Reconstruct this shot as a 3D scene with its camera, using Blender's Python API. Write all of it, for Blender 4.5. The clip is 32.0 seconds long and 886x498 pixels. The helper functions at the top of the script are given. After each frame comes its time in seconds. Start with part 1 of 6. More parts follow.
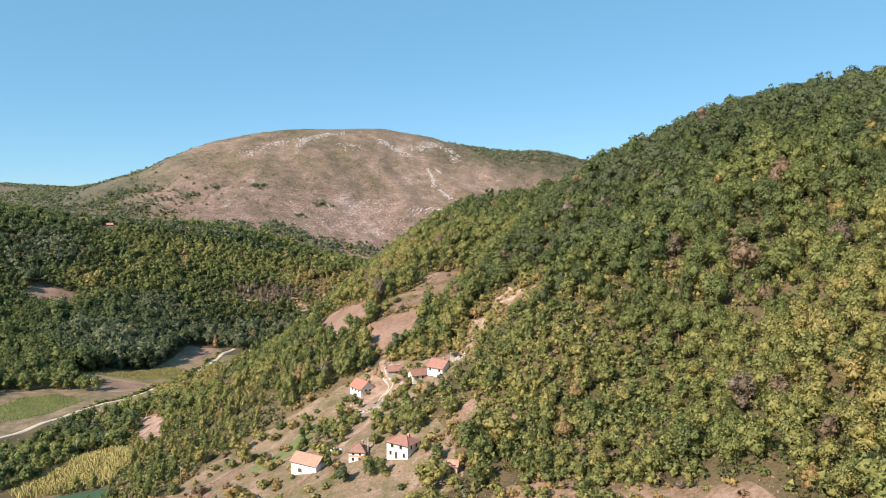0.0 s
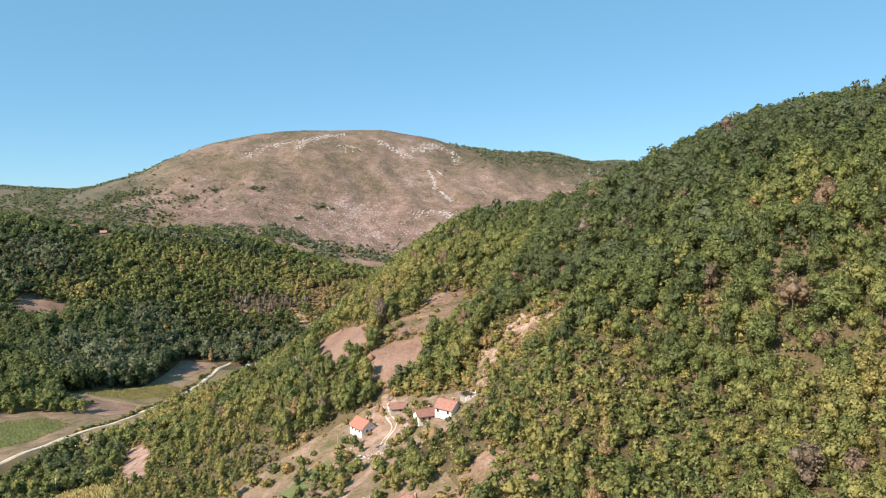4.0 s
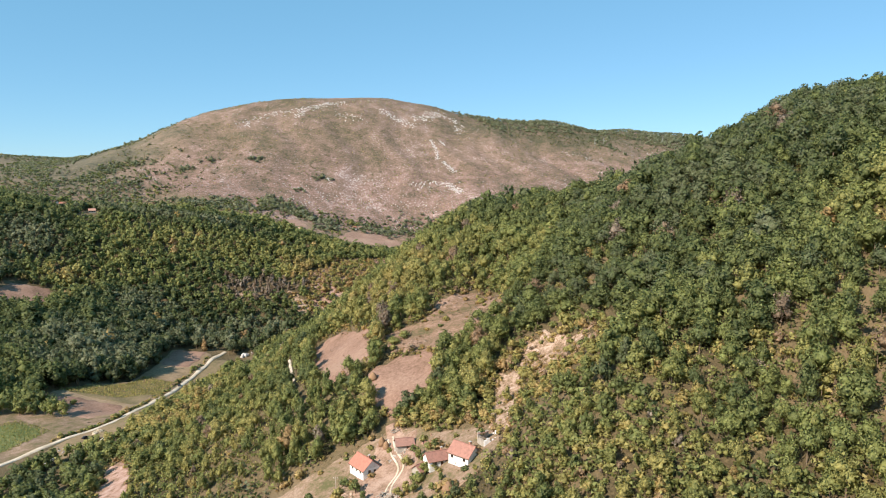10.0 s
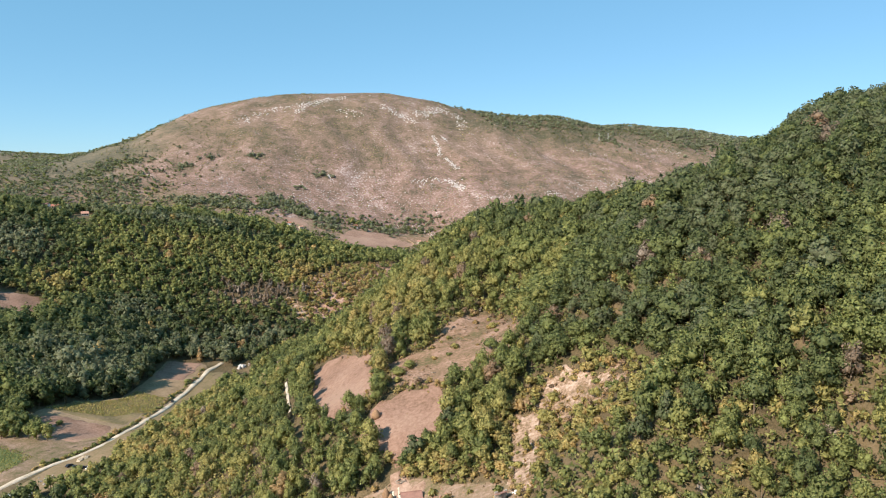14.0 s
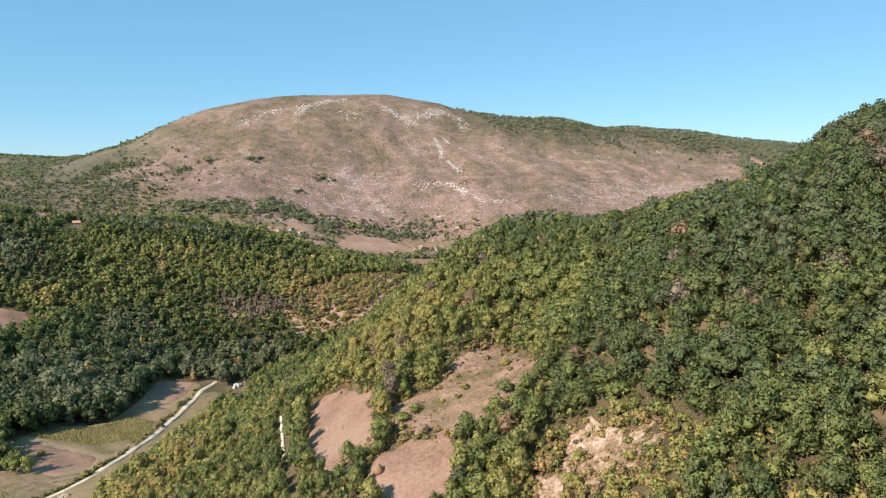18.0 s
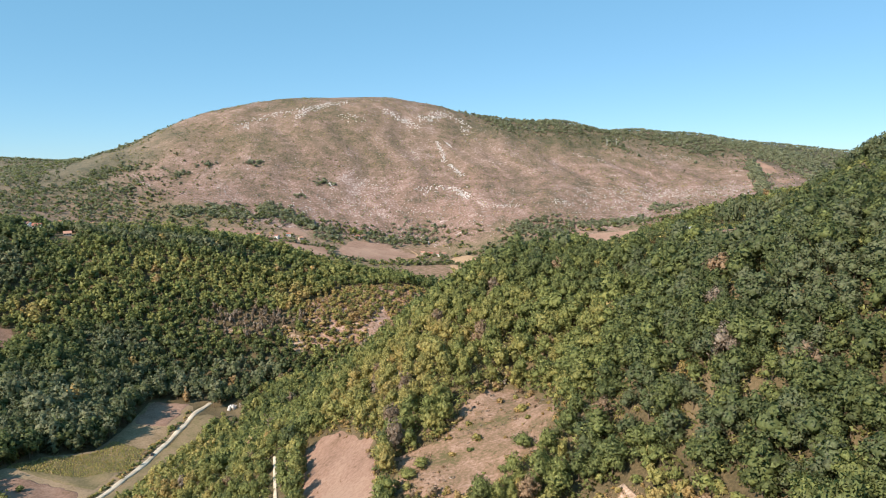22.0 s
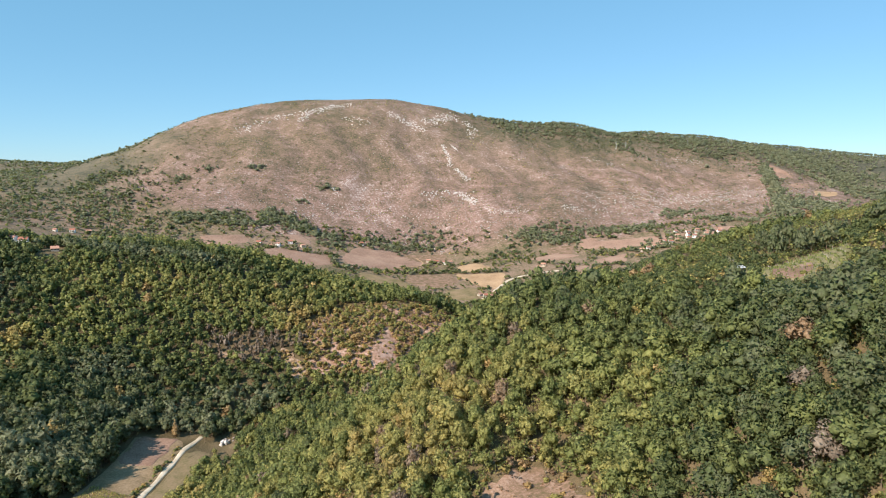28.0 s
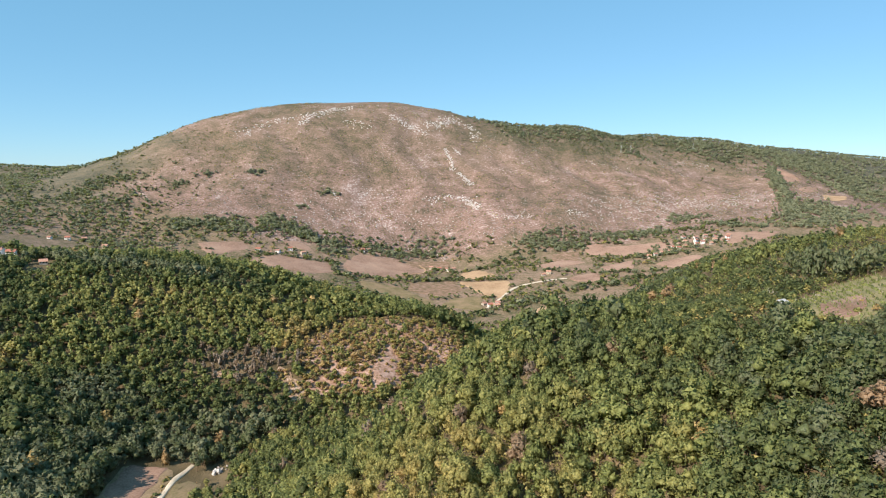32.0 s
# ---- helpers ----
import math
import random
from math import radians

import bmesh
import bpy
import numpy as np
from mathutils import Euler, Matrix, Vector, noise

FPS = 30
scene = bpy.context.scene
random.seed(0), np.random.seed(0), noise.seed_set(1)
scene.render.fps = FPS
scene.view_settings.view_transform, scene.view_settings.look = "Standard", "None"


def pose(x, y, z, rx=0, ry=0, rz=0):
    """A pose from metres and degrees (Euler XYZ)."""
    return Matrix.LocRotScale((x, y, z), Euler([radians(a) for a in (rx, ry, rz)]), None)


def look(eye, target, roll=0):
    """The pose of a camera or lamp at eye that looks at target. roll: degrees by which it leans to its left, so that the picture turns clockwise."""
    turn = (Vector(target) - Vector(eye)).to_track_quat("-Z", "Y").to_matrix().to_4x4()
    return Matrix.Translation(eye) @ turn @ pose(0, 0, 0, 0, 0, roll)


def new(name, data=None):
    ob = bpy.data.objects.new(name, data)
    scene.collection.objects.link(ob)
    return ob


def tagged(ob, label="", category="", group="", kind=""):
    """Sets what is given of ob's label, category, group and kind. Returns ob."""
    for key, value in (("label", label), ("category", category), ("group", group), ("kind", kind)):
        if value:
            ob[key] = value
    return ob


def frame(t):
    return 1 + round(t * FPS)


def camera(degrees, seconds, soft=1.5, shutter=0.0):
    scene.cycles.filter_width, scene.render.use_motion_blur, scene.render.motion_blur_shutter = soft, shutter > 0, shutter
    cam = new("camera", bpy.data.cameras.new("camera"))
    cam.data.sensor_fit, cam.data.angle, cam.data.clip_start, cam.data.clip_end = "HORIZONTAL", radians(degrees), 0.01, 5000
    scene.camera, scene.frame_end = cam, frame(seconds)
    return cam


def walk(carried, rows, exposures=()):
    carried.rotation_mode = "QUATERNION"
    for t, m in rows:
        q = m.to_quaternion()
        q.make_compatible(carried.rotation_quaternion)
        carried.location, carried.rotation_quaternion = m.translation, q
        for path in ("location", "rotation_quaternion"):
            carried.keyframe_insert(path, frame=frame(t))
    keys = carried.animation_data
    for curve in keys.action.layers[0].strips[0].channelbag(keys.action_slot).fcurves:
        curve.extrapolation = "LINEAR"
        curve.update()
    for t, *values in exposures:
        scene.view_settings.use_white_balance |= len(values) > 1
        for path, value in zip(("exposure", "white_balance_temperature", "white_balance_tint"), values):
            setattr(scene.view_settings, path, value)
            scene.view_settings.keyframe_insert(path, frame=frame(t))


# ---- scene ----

# ---- camera and its flight: seconds, x, y, z, heading to the right, pitch, roll ----
PATH = [
    (0, 0.00, 0.00, 131.34, 6.181, -2.790, 0.039), (0.5, -0.02, 3.04, 132.49, 6.177, -2.813, 0.024), (1, -0.04, 6.09, 133.63, 6.179, -2.841, -0.021),
    (2, -0.08, 12.22, 135.90, 6.170, -2.871, -0.026), (3, -0.12, 18.39, 138.17, 6.151, -2.829, -0.036), (3.5, -0.15, 21.49, 139.30, 6.142, -2.845, -0.059),
    (5.5, -0.23, 33.99, 143.80, 6.114, -2.803, 0.058), (6, -0.25, 37.14, 144.92, 6.111, -2.788, 0.080), (7, -0.29, 43.47, 147.15, 6.105, -2.767, 0.057),
    (8, -0.34, 49.83, 149.37, 6.074, -2.750, 0.005), (8.5, -0.36, 53.03, 150.48, 6.070, -2.752, -0.013), (9, -0.38, 56.24, 151.59, 6.063, -2.992, 0.015),
    (9.5, -0.39, 59.46, 152.70, 6.076, -4.166, -0.009), (10, -0.41, 62.69, 153.80, 6.059, -5.617, 0.076), (10.5, -0.43, 65.93, 154.90, 6.047, -6.155, 0.019),
    (11, -0.45, 69.18, 156.00, 6.044, -6.155, 0.053), (12, -0.48, 75.71, 158.19, 6.011, -6.144, 0.097), (13, -0.51, 82.27, 160.37, 5.970, -6.164, 0.005),
    (14, -0.54, 88.88, 162.54, 5.937, -6.153, -0.023), (14.5, -0.55, 92.19, 163.63, 5.937, -6.153, 0.014), (16.5, -0.59, 105.56, 167.94, 5.890, -6.186, -0.040),
    (17, -0.59, 108.93, 169.01, 5.883, -6.208, -0.048), (18, -0.60, 115.69, 171.15, 5.860, -6.163, -0.059), (19, -0.61, 122.49, 173.28, 5.825, -6.133, 0.010),
    (20, -0.61, 129.33, 175.40, 5.813, -6.107, 0.008), (21, -0.60, 136.21, 177.52, 5.784, -6.108, -0.079), (22, -0.58, 143.12, 179.62, 5.756, -6.095, -0.047),
    (23, -0.56, 150.08, 181.72, 5.689, -6.136, -0.037), (24, -0.54, 157.07, 183.80, 5.633, -6.140, -0.009), (25, -0.50, 164.10, 185.88, 5.585, -6.144, -0.030),
    (25.5, -0.48, 167.63, 186.92, 5.562, -6.126, 0.056), (27.5, -0.37, 181.85, 191.04, 5.444, -6.128, 0.011), (28, -0.34, 185.43, 192.06, 5.405, -6.118, 0.026),
    (29, -0.27, 192.62, 194.11, 5.356, -6.086, 0.035), (30, -0.19, 199.84, 196.14, 5.313, -6.071, 0.000), (31, -0.10, 207.10, 198.16, 5.286, -6.039, -0.063),
    (31.5, -0.05, 210.75, 199.17, 5.274, -6.029, -0.081), (32, 0.00, 214.40, 200.18, 5.257, -6.020, -0.031),
]
cam = camera(65.45, 32.0, soft=1.0)
walk(cam, [(t, pose(x, y, z, 90 + pitch, 0, -yaw) @ pose(0, 0, 0, 0, 0, roll)) for t, x, y, z, yaw, pitch, roll in PATH])

# ---- world, sun, exposure ----
SUN_FROM = Vector((-0.70, -0.54, 0.60)).normalized()
world = bpy.data.worlds.new("sky")
scene.world = world
world.use_nodes = True
sky = world.node_tree.nodes.new("ShaderNodeTexSky")
sky.sky_type, sky.sun_disc = "NISHITA", False
sky.sun_elevation, sky.sun_rotation = math.asin(SUN_FROM.z), math.atan2(SUN_FROM.x, SUN_FROM.y) % (2 * math.pi)
sky.altitude, sky.air_density, sky.dust_density, sky.ozone_density = 2500, 1.0, 1.0, 3.0
back = world.node_tree.nodes["Background"]
back.inputs["Strength"].default_value = 0.0985
haze = world.node_tree.nodes.new("ShaderNodeMix")
haze.data_type = "RGBA"
haze.inputs[0].default_value = 0.5
haze.inputs[7].default_value = (1.3, 3.85, 5.6, 1)
world.node_tree.links.new(sky.outputs["Color"], haze.inputs[6])
world.node_tree.links.new(haze.outputs[2], back.inputs["Color"])
lamp = bpy.data.lights.new("sun", "SUN")
lamp.energy, lamp.angle, lamp.color = 4.95, radians(0.5), (1.0, 0.86, 0.72)
sun = new("sun", lamp)
sun.matrix_world = look(SUN_FROM * 600, (0, 0, 0))
scene.view_settings.exposure = 0.68

# ---- materials ----
def shader(name, rough=0.85):
    m = bpy.data.materials.new(name)
    m.use_nodes = True
    nt = m.node_tree
    p = nt.nodes["Principled BSDF"]
    p.inputs["Roughness"].default_value = rough
    p.inputs["Specular IOR Level"].default_value = 0.2
    return m, nt, p


def noise_of(nt, scale, detail=4.0, rough=0.55, coords=None):
    n = nt.nodes.new("ShaderNodeTexNoise")
    n.inputs["Scale"].default_value, n.inputs["Detail"].default_value, n.inputs["Roughness"].default_value = scale, detail, rough
    if coords is None:
        coords = nt.nodes.new("ShaderNodeNewGeometry").outputs["Position"]
    nt.links.new(coords, n.inputs["Vector"])
    return n.outputs["Fac"]


def ramp(nt, fac, stops):
    r = nt.nodes.new("ShaderNodeValToRGB")
    e = r.color_ramp.elements
    while len(e) < len(stops):
        e.new(0.5)
    for el, (pos, col) in zip(e, stops):
        el.position, el.color = pos, (*col, 1)
    nt.links.new(fac, r.inputs["Fac"])
    return r.outputs["Color"]


def mix(nt, fac, a, b, kind="MIX"):
    m = nt.nodes.new("ShaderNodeMix")
    m.data_type, m.blend_type = "RGBA", kind
    for sock, v in ((m.inputs[0], fac), (m.inputs[6], a), (m.inputs[7], b)):
        if isinstance(v, bpy.types.NodeSocket):
            nt.links.new(v, sock)
        elif isinstance(v, tuple):
            sock.default_value = (*v, 1)
        else:
            sock.default_value = v
    return m.outputs[2]


def calc(nt, op, a, b=0.0, clamp=False):
    m = nt.nodes.new("ShaderNodeMath")
    m.operation, m.use_clamp = op, clamp
    for sock, v in zip(m.inputs, (a, b)):
        if isinstance(v, bpy.types.NodeSocket):
            nt.links.new(v, sock)
        else:
            sock.default_value = v
    return m.outputs[0]


def bumped(nt, p, fac, strength, dist):
    b = nt.nodes.new("ShaderNodeBump")
    b.inputs["Strength"].default_value, b.inputs["Distance"].default_value = strength, dist
    nt.links.new(fac, b.inputs["Height"])
    nt.links.new(b.outputs["Normal"], p.inputs["Normal"])


def earth(name, stops, coarse=0.06, fine=0.9, bump=0.6, rough=0.95, dist=0.5):
    """Soil, grass or stone: two scales of noise through one ramp."""
    m, nt, p = shader(name, rough)
    a, b = noise_of(nt, coarse, 5), noise_of(nt, fine, 6, 0.65)
    f = calc(nt, "ADD", calc(nt, "MULTIPLY", a, 0.5), calc(nt, "MULTIPLY", b, 0.5))
    nt.links.new(ramp(nt, f, stops), p.inputs["Base Color"])
    bumped(nt, p, b, bump, dist)
    return m


def paint(name, col, worn, scale=1.2, rough=0.8, bump=0.1, metal=0.0):
    """Plaster, tile, wood or metal of one colour with a worn second one."""
    m, nt, p = shader(name, rough)
    p.inputs["Metallic"].default_value = metal
    a, b = noise_of(nt, scale, 5, 0.7), noise_of(nt, scale * 9, 4)
    f = calc(nt, "ADD", calc(nt, "MULTIPLY", a, 0.7), calc(nt, "MULTIPLY", b, 0.3))
    info = nt.nodes.new("ShaderNodeObjectInfo")
    c = ramp(nt, f, [(0.38, worn), (0.56, col)])
    v = calc(nt, "ADD", calc(nt, "MULTIPLY", info.outputs["Random"], 0.2), 0.9)
    hsv = nt.nodes.new("ShaderNodeHueSaturation")
    nt.links.new(c, hsv.inputs["Color"])
    nt.links.new(v, hsv.inputs["Value"])
    nt.links.new(hsv.outputs["Color"], p.inputs["Base Color"])
    bumped(nt, p, b, bump, 0.05)
    return m


# the 0.0 stop is green with distance haze painted in, for far woods
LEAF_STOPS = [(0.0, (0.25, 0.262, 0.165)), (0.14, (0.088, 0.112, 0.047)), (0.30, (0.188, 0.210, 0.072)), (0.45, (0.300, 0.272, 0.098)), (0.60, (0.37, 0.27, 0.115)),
              (0.76, (0.29, 0.20, 0.122)), (0.9, (0.20, 0.162, 0.125)), (1.0, (0.33, 0.28, 0.23))]


def leaves(name):
    """Foliage: 'tint' of each tree picks hazed green, green or autumn colours, each spray a shade of its own."""
    m, nt, p = shader(name, 0.6)
    p.inputs["Specular IOR Level"].default_value = 0.25
    tint = nt.nodes.new("ShaderNodeAttribute")
    tint.attribute_name = "tint"
    geo = nt.nodes.new("ShaderNodeNewGeometry")
    isl, pos = geo.outputs["Random Per Island"], geo.outputs["Position"]
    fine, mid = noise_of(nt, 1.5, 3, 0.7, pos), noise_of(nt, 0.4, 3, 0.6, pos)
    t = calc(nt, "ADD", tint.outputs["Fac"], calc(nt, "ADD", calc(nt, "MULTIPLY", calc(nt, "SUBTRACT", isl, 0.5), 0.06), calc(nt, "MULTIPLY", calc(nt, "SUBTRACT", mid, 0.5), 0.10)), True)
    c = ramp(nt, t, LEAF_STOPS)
    # noise: leaf tone, plus painted dark for the shaded gaps between clusters
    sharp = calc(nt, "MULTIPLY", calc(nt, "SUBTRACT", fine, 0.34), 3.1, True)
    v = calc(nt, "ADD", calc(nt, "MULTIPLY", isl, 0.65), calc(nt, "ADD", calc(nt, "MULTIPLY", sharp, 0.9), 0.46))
    hsv = nt.nodes.new("ShaderNodeHueSaturation")
    nt.links.new(c, hsv.inputs["Color"])
    nt.links.new(v, hsv.inputs["Value"])
    nt.links.new(hsv.outputs["Color"], p.inputs["Base Color"])
    tr = nt.nodes.new("ShaderNodeBsdfTranslucent")
    nt.links.new(hsv.outputs["Color"], tr.inputs["Color"])
    mx = nt.nodes.new("ShaderNodeMixShader")
    mx.inputs[0].default_value = 0.47
    nt.links.new(p.outputs[0], mx.inputs[1])
    nt.links.new(tr.outputs[0], mx.inputs[2])
    nt.links.new(mx.outputs[0], nt.nodes["Material Output"].inputs["Surface"])
    return m


def ground_material():
    """Leaf litter and dry grass near by, sun-bleached scrub and stone on the bare mountain."""
    m, nt, p = shader("hill_ground", 0.95)
    geo = nt.nodes.new("ShaderNodeNewGeometry")
    pos = geo.outputs["Position"]
    sep = nt.nodes.new("ShaderNodeSeparateXYZ")
    nt.links.new(pos, sep.inputs[0])
    a, b = noise_of(nt, 0.03, 6, 0.6, pos), noise_of(nt, 1.3, 5, 0.75, pos)
    f = calc(nt, "ADD", calc(nt, "MULTIPLY", a, 0.55), calc(nt, "MULTIPLY", b, 0.45))
    near = ramp(nt, f, [(0.40, (0.062, 0.050, 0.028)), (0.47, (0.110, 0.086, 0.046)), (0.53, (0.155, 0.118, 0.066)), (0.62, (0.20, 0.15, 0.092))])
    c, d, e = noise_of(nt, 0.006, 6, 0.6, pos), noise_of(nt, 0.03, 6, 0.7, pos), noise_of(nt, 0.22, 5, 0.8, pos)
    g = calc(nt, "ADD", calc(nt, "MULTIPLY", c, 0.22), calc(nt, "ADD", calc(nt, "MULTIPLY", d, 0.28), calc(nt, "MULTIPLY", e, 0.50)))
    high_right = calc(nt, "MULTIPLY", calc(nt, "MULTIPLY", calc(nt, "SUBTRACT", sep.outputs["X"], 180.0), 0.004, True), calc(nt, "MULTIPLY", calc(nt, "SUBTRACT", sep.outputs["Y"], 2080.0), 0.004, True))
    g = calc(nt, "SUBTRACT", g, calc(nt, "MULTIPLY", high_right, 0.06))
    low_face = ramp(nt, g, [(0.42, (0.092, 0.082, 0.052)), (0.465, (0.160, 0.116, 0.084)), (0.50, (0.218, 0.144, 0.114)), (0.54, (0.285, 0.186, 0.155)), (0.58, (0.37, 0.29, 0.265)), (0.615, (0.60, 0.55, 0.52))])
    upper_face = ramp(nt, g, [(0.42, (0.080, 0.078, 0.044)), (0.47, (0.150, 0.116, 0.076)), (0.51, (0.212, 0.148, 0.112)), (0.56, (0.272, 0.188, 0.152)), (0.61, (0.48, 0.42, 0.39))])
    height = calc(nt, "ADD", sep.outputs["Z"], calc(nt, "MULTIPLY", calc(nt, "SUBTRACT", noise_of(nt, 0.011, 5, 0.65, pos), 0.5), 420.0))
    bare = mix(nt, calc(nt, "MULTIPLY", calc(nt, "SUBTRACT", height, 130.0), 0.009, True), low_face, upper_face)
    grassy = ramp(nt, g, [(0.40, (0.075, 0.078, 0.035)), (0.46, (0.15, 0.125, 0.07)), (0.505, (0.225, 0.165, 0.11)), (0.55, (0.29, 0.20, 0.15))])
    bushy = ramp(nt, g, [(0.42, (0.075, 0.078, 0.055)), (0.50, (0.158, 0.136, 0.090)), (0.58, (0.225, 0.178, 0.125))])
    warp = calc(nt, "MULTIPLY", calc(nt, "SUBTRACT", c, 0.5), 320.0)
    away = calc(nt, "ADD", sep.outputs["Y"], warp)
    plain = calc(nt, "MULTIPLY", calc(nt, "SUBTRACT", away, 1080.0), 0.01, True)
    far = calc(nt, "MULTIPLY", calc(nt, "SUBTRACT", away, 1640.0), 0.014, True)
    west = calc(nt, "MULTIPLY", calc(nt, "SUBTRACT", -500.0, calc(nt, "ADD", sep.outputs["X"], warp)), 0.007, True)
    east = calc(nt, "MULTIPLY", calc(nt, "SUBTRACT", calc(nt, "ADD", sep.outputs["X"], warp), 1240.0), 0.006, True)
    rock = mix(nt, calc(nt, "ADD", west, east, True), bare, bushy)
    nt.links.new(mix(nt, far, mix(nt, plain, near, grassy), rock), p.inputs["Base Color"])
    bumped(nt, p, calc(nt, "ADD", b, d), 0.7, 0.8)
    return m


GROUND = ground_material()
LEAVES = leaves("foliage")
BARK = paint("bark", (0.16, 0.12, 0.085), (0.09, 0.07, 0.05), 2.0, 0.9, 0.6)
PALE_BARK = paint("pale_bark", (0.42, 0.38, 0.33), (0.26, 0.22, 0.18), 2.0, 0.9, 0.4)
MEADOW = earth("dry_meadow", [(0.36, (0.16, 0.102, 0.066)), (0.48, (0.255, 0.158, 0.118)), (0.6, (0.32, 0.215, 0.16))], 0.05, 0.8)
ROUGH_MEADOW = earth("rough_meadow", [(0.40, (0.115, 0.10, 0.048)), (0.46, (0.19, 0.13, 0.08)), (0.53, (0.265, 0.17, 0.12)), (0.62, (0.35, 0.245, 0.19))], 0.12, 1.0)
YARD_GRASS = earth("yard_grass", [(0.40, (0.12, 0.112, 0.05)), (0.46, (0.185, 0.145, 0.083)), (0.53, (0.25, 0.175, 0.12)), (0.62, (0.34, 0.25, 0.19))], 0.14, 1.1)
YARD_EARTH = earth("yard_earth", [(0.38, (0.20, 0.13, 0.085)), (0.48, (0.31, 0.205, 0.15)), (0.6, (0.42, 0.30, 0.235))], 0.2, 1.2)
CLAY = earth("bare_clay", [(0.40, (0.13, 0.10, 0.05)), (0.46, (0.23, 0.155, 0.1)), (0.53, (0.36, 0.255, 0.185)), (0.61, (0.48, 0.37, 0.295))], 0.3, 1.1)
RUST_BANK = earth("rusty_bank", [(0.38, (0.16, 0.10, 0.06)), (0.47, (0.27, 0.165, 0.115)), (0.55, (0.38, 0.25, 0.195)), (0.64, (0.5, 0.38, 0.33))], 0.12, 0.5)
PINK_CLAY = earth("pink_clay", [(0.40, (0.17, 0.12, 0.07)), (0.48, (0.32, 0.2, 0.15)), (0.6, (0.45, 0.32, 0.27))], 0.15, 0.5)
TAN_GRASS = earth("tan_grass", [(0.38, (0.17, 0.13, 0.07)), (0.48, (0.25, 0.18, 0.11)), (0.6, (0.33, 0.24, 0.155))], 0.06, 0.7)
GREEN_GRASS = earth("valley_grass", [(0.38, (0.135, 0.114, 0.054)), (0.48, (0.20, 0.16, 0.083)), (0.58, (0.27, 0.195, 0.12))], 0.05, 0.7)
VINE_GRASS = earth("vineyard_grass", [(0.38, (0.12, 0.122, 0.056)), (0.48, (0.185, 0.172, 0.082)), (0.58, (0.27, 0.225, 0.125))], 0.08, 0.9)
LUSH = earth("lush_grass", [(0.36, (0.09, 0.125, 0.045)), (0.5, (0.145, 0.175, 0.07)), (0.62, (0.2, 0.19, 0.09))], 0.06, 0.7)
PLOUGHED = earth("ploughed_soil", [(0.38, (0.22, 0.14, 0.10)), (0.5, (0.31, 0.20, 0.15)), (0.62, (0.38, 0.26, 0.195))], 0.02, 0.3)
STUBBLE = earth("stubble_field", [(0.36, (0.27, 0.175, 0.10)), (0.5, (0.40, 0.27, 0.165)), (0.64, (0.5, 0.35, 0.22))], 0.02, 0.3)
GRAVEL = earth("pale_gravel", [(0.36, (0.34, 0.28, 0.2)), (0.5, (0.52, 0.45, 0.35)), (0.62, (0.64, 0.57, 0.47))], 0.15, 1.4, 0.3)
LIMESTONE = earth("limestone", [(0.34, (0.26, 0.22, 0.2)), (0.5, (0.36, 0.32, 0.3)), (0.64, (0.45, 0.42, 0.4))], 0.1, 0.8)
CRAG = earth("pale_crag", [(0.34, (0.38, 0.35, 0.33)), (0.5, (0.57, 0.54, 0.52)), (0.64, (0.68, 0.66, 0.64))], 0.1, 0.8)
WHITE_ROCK = earth("white_rock", [(0.34, (0.5, 0.48, 0.45)), (0.5, (0.68, 0.67, 0.65)), (0.64, (0.78, 0.77, 0.76))], 0.1, 0.8)
POND = earth("net_cover", [(0.36, (0.035, 0.075, 0.04)), (0.5, (0.05, 0.10, 0.055)), (0.64, (0.075, 0.125, 0.07))], 0.05, 0.9, 0.2)
WHITE_WALL = paint("white_plaster", (0.76, 0.75, 0.74), (0.58, 0.55, 0.51), 0.8)
PALE_WALL = paint("cream_plaster", (0.55, 0.48, 0.38), (0.42, 0.36, 0.28), 0.9)
PINK_WALL = paint("pink_plaster", (0.55, 0.36, 0.28), (0.42, 0.27, 0.2), 0.9)
BRICK_WALL = paint("bare_brick", (0.42, 0.22, 0.15), (0.32, 0.17, 0.12), 1.4)
STONE_WALL = paint("grey_stone_wall", (0.42, 0.38, 0.33), (0.3, 0.26, 0.22), 1.6)
RED_ROOF = paint("red_tiles", (0.42, 0.18, 0.13), (0.30, 0.14, 0.108), 1.0, 0.85, 0.5)
ORANGE_ROOF = paint("orange_tiles", (0.48, 0.275, 0.205), (0.36, 0.20, 0.15), 1.0, 0.85, 0.5)
FADED_ROOF = paint("faded_red_tiles", (0.36, 0.185, 0.145), (0.26, 0.14, 0.112), 1.0, 0.88, 0.5)
OLD_ROOF = paint("old_tiles", (0.34, 0.19, 0.15), (0.24, 0.14, 0.115), 1.0, 0.9, 0.5)
DARK_WOOD = paint("dark_wood", (0.14, 0.09, 0.06), (0.08, 0.055, 0.04), 1.5)
GREY_WOOD = paint("grey_wood", (0.34, 0.29, 0.24), (0.22, 0.19, 0.16), 1.5)
STRAW = paint("straw", (0.34, 0.235, 0.145), (0.24, 0.165, 0.095), 3.0, 0.9)
RIPE_CORN = paint("ripe_corn", (0.42, 0.36, 0.15), (0.30, 0.26, 0.10), 3.0, 0.9)
HAY = paint("hay", (0.30, 0.19, 0.11), (0.2, 0.125, 0.075), 2.2, 0.95, 0.6)
CONCRETE = paint("concrete", (0.5, 0.48, 0.45), (0.38, 0.36, 0.34), 1.0)
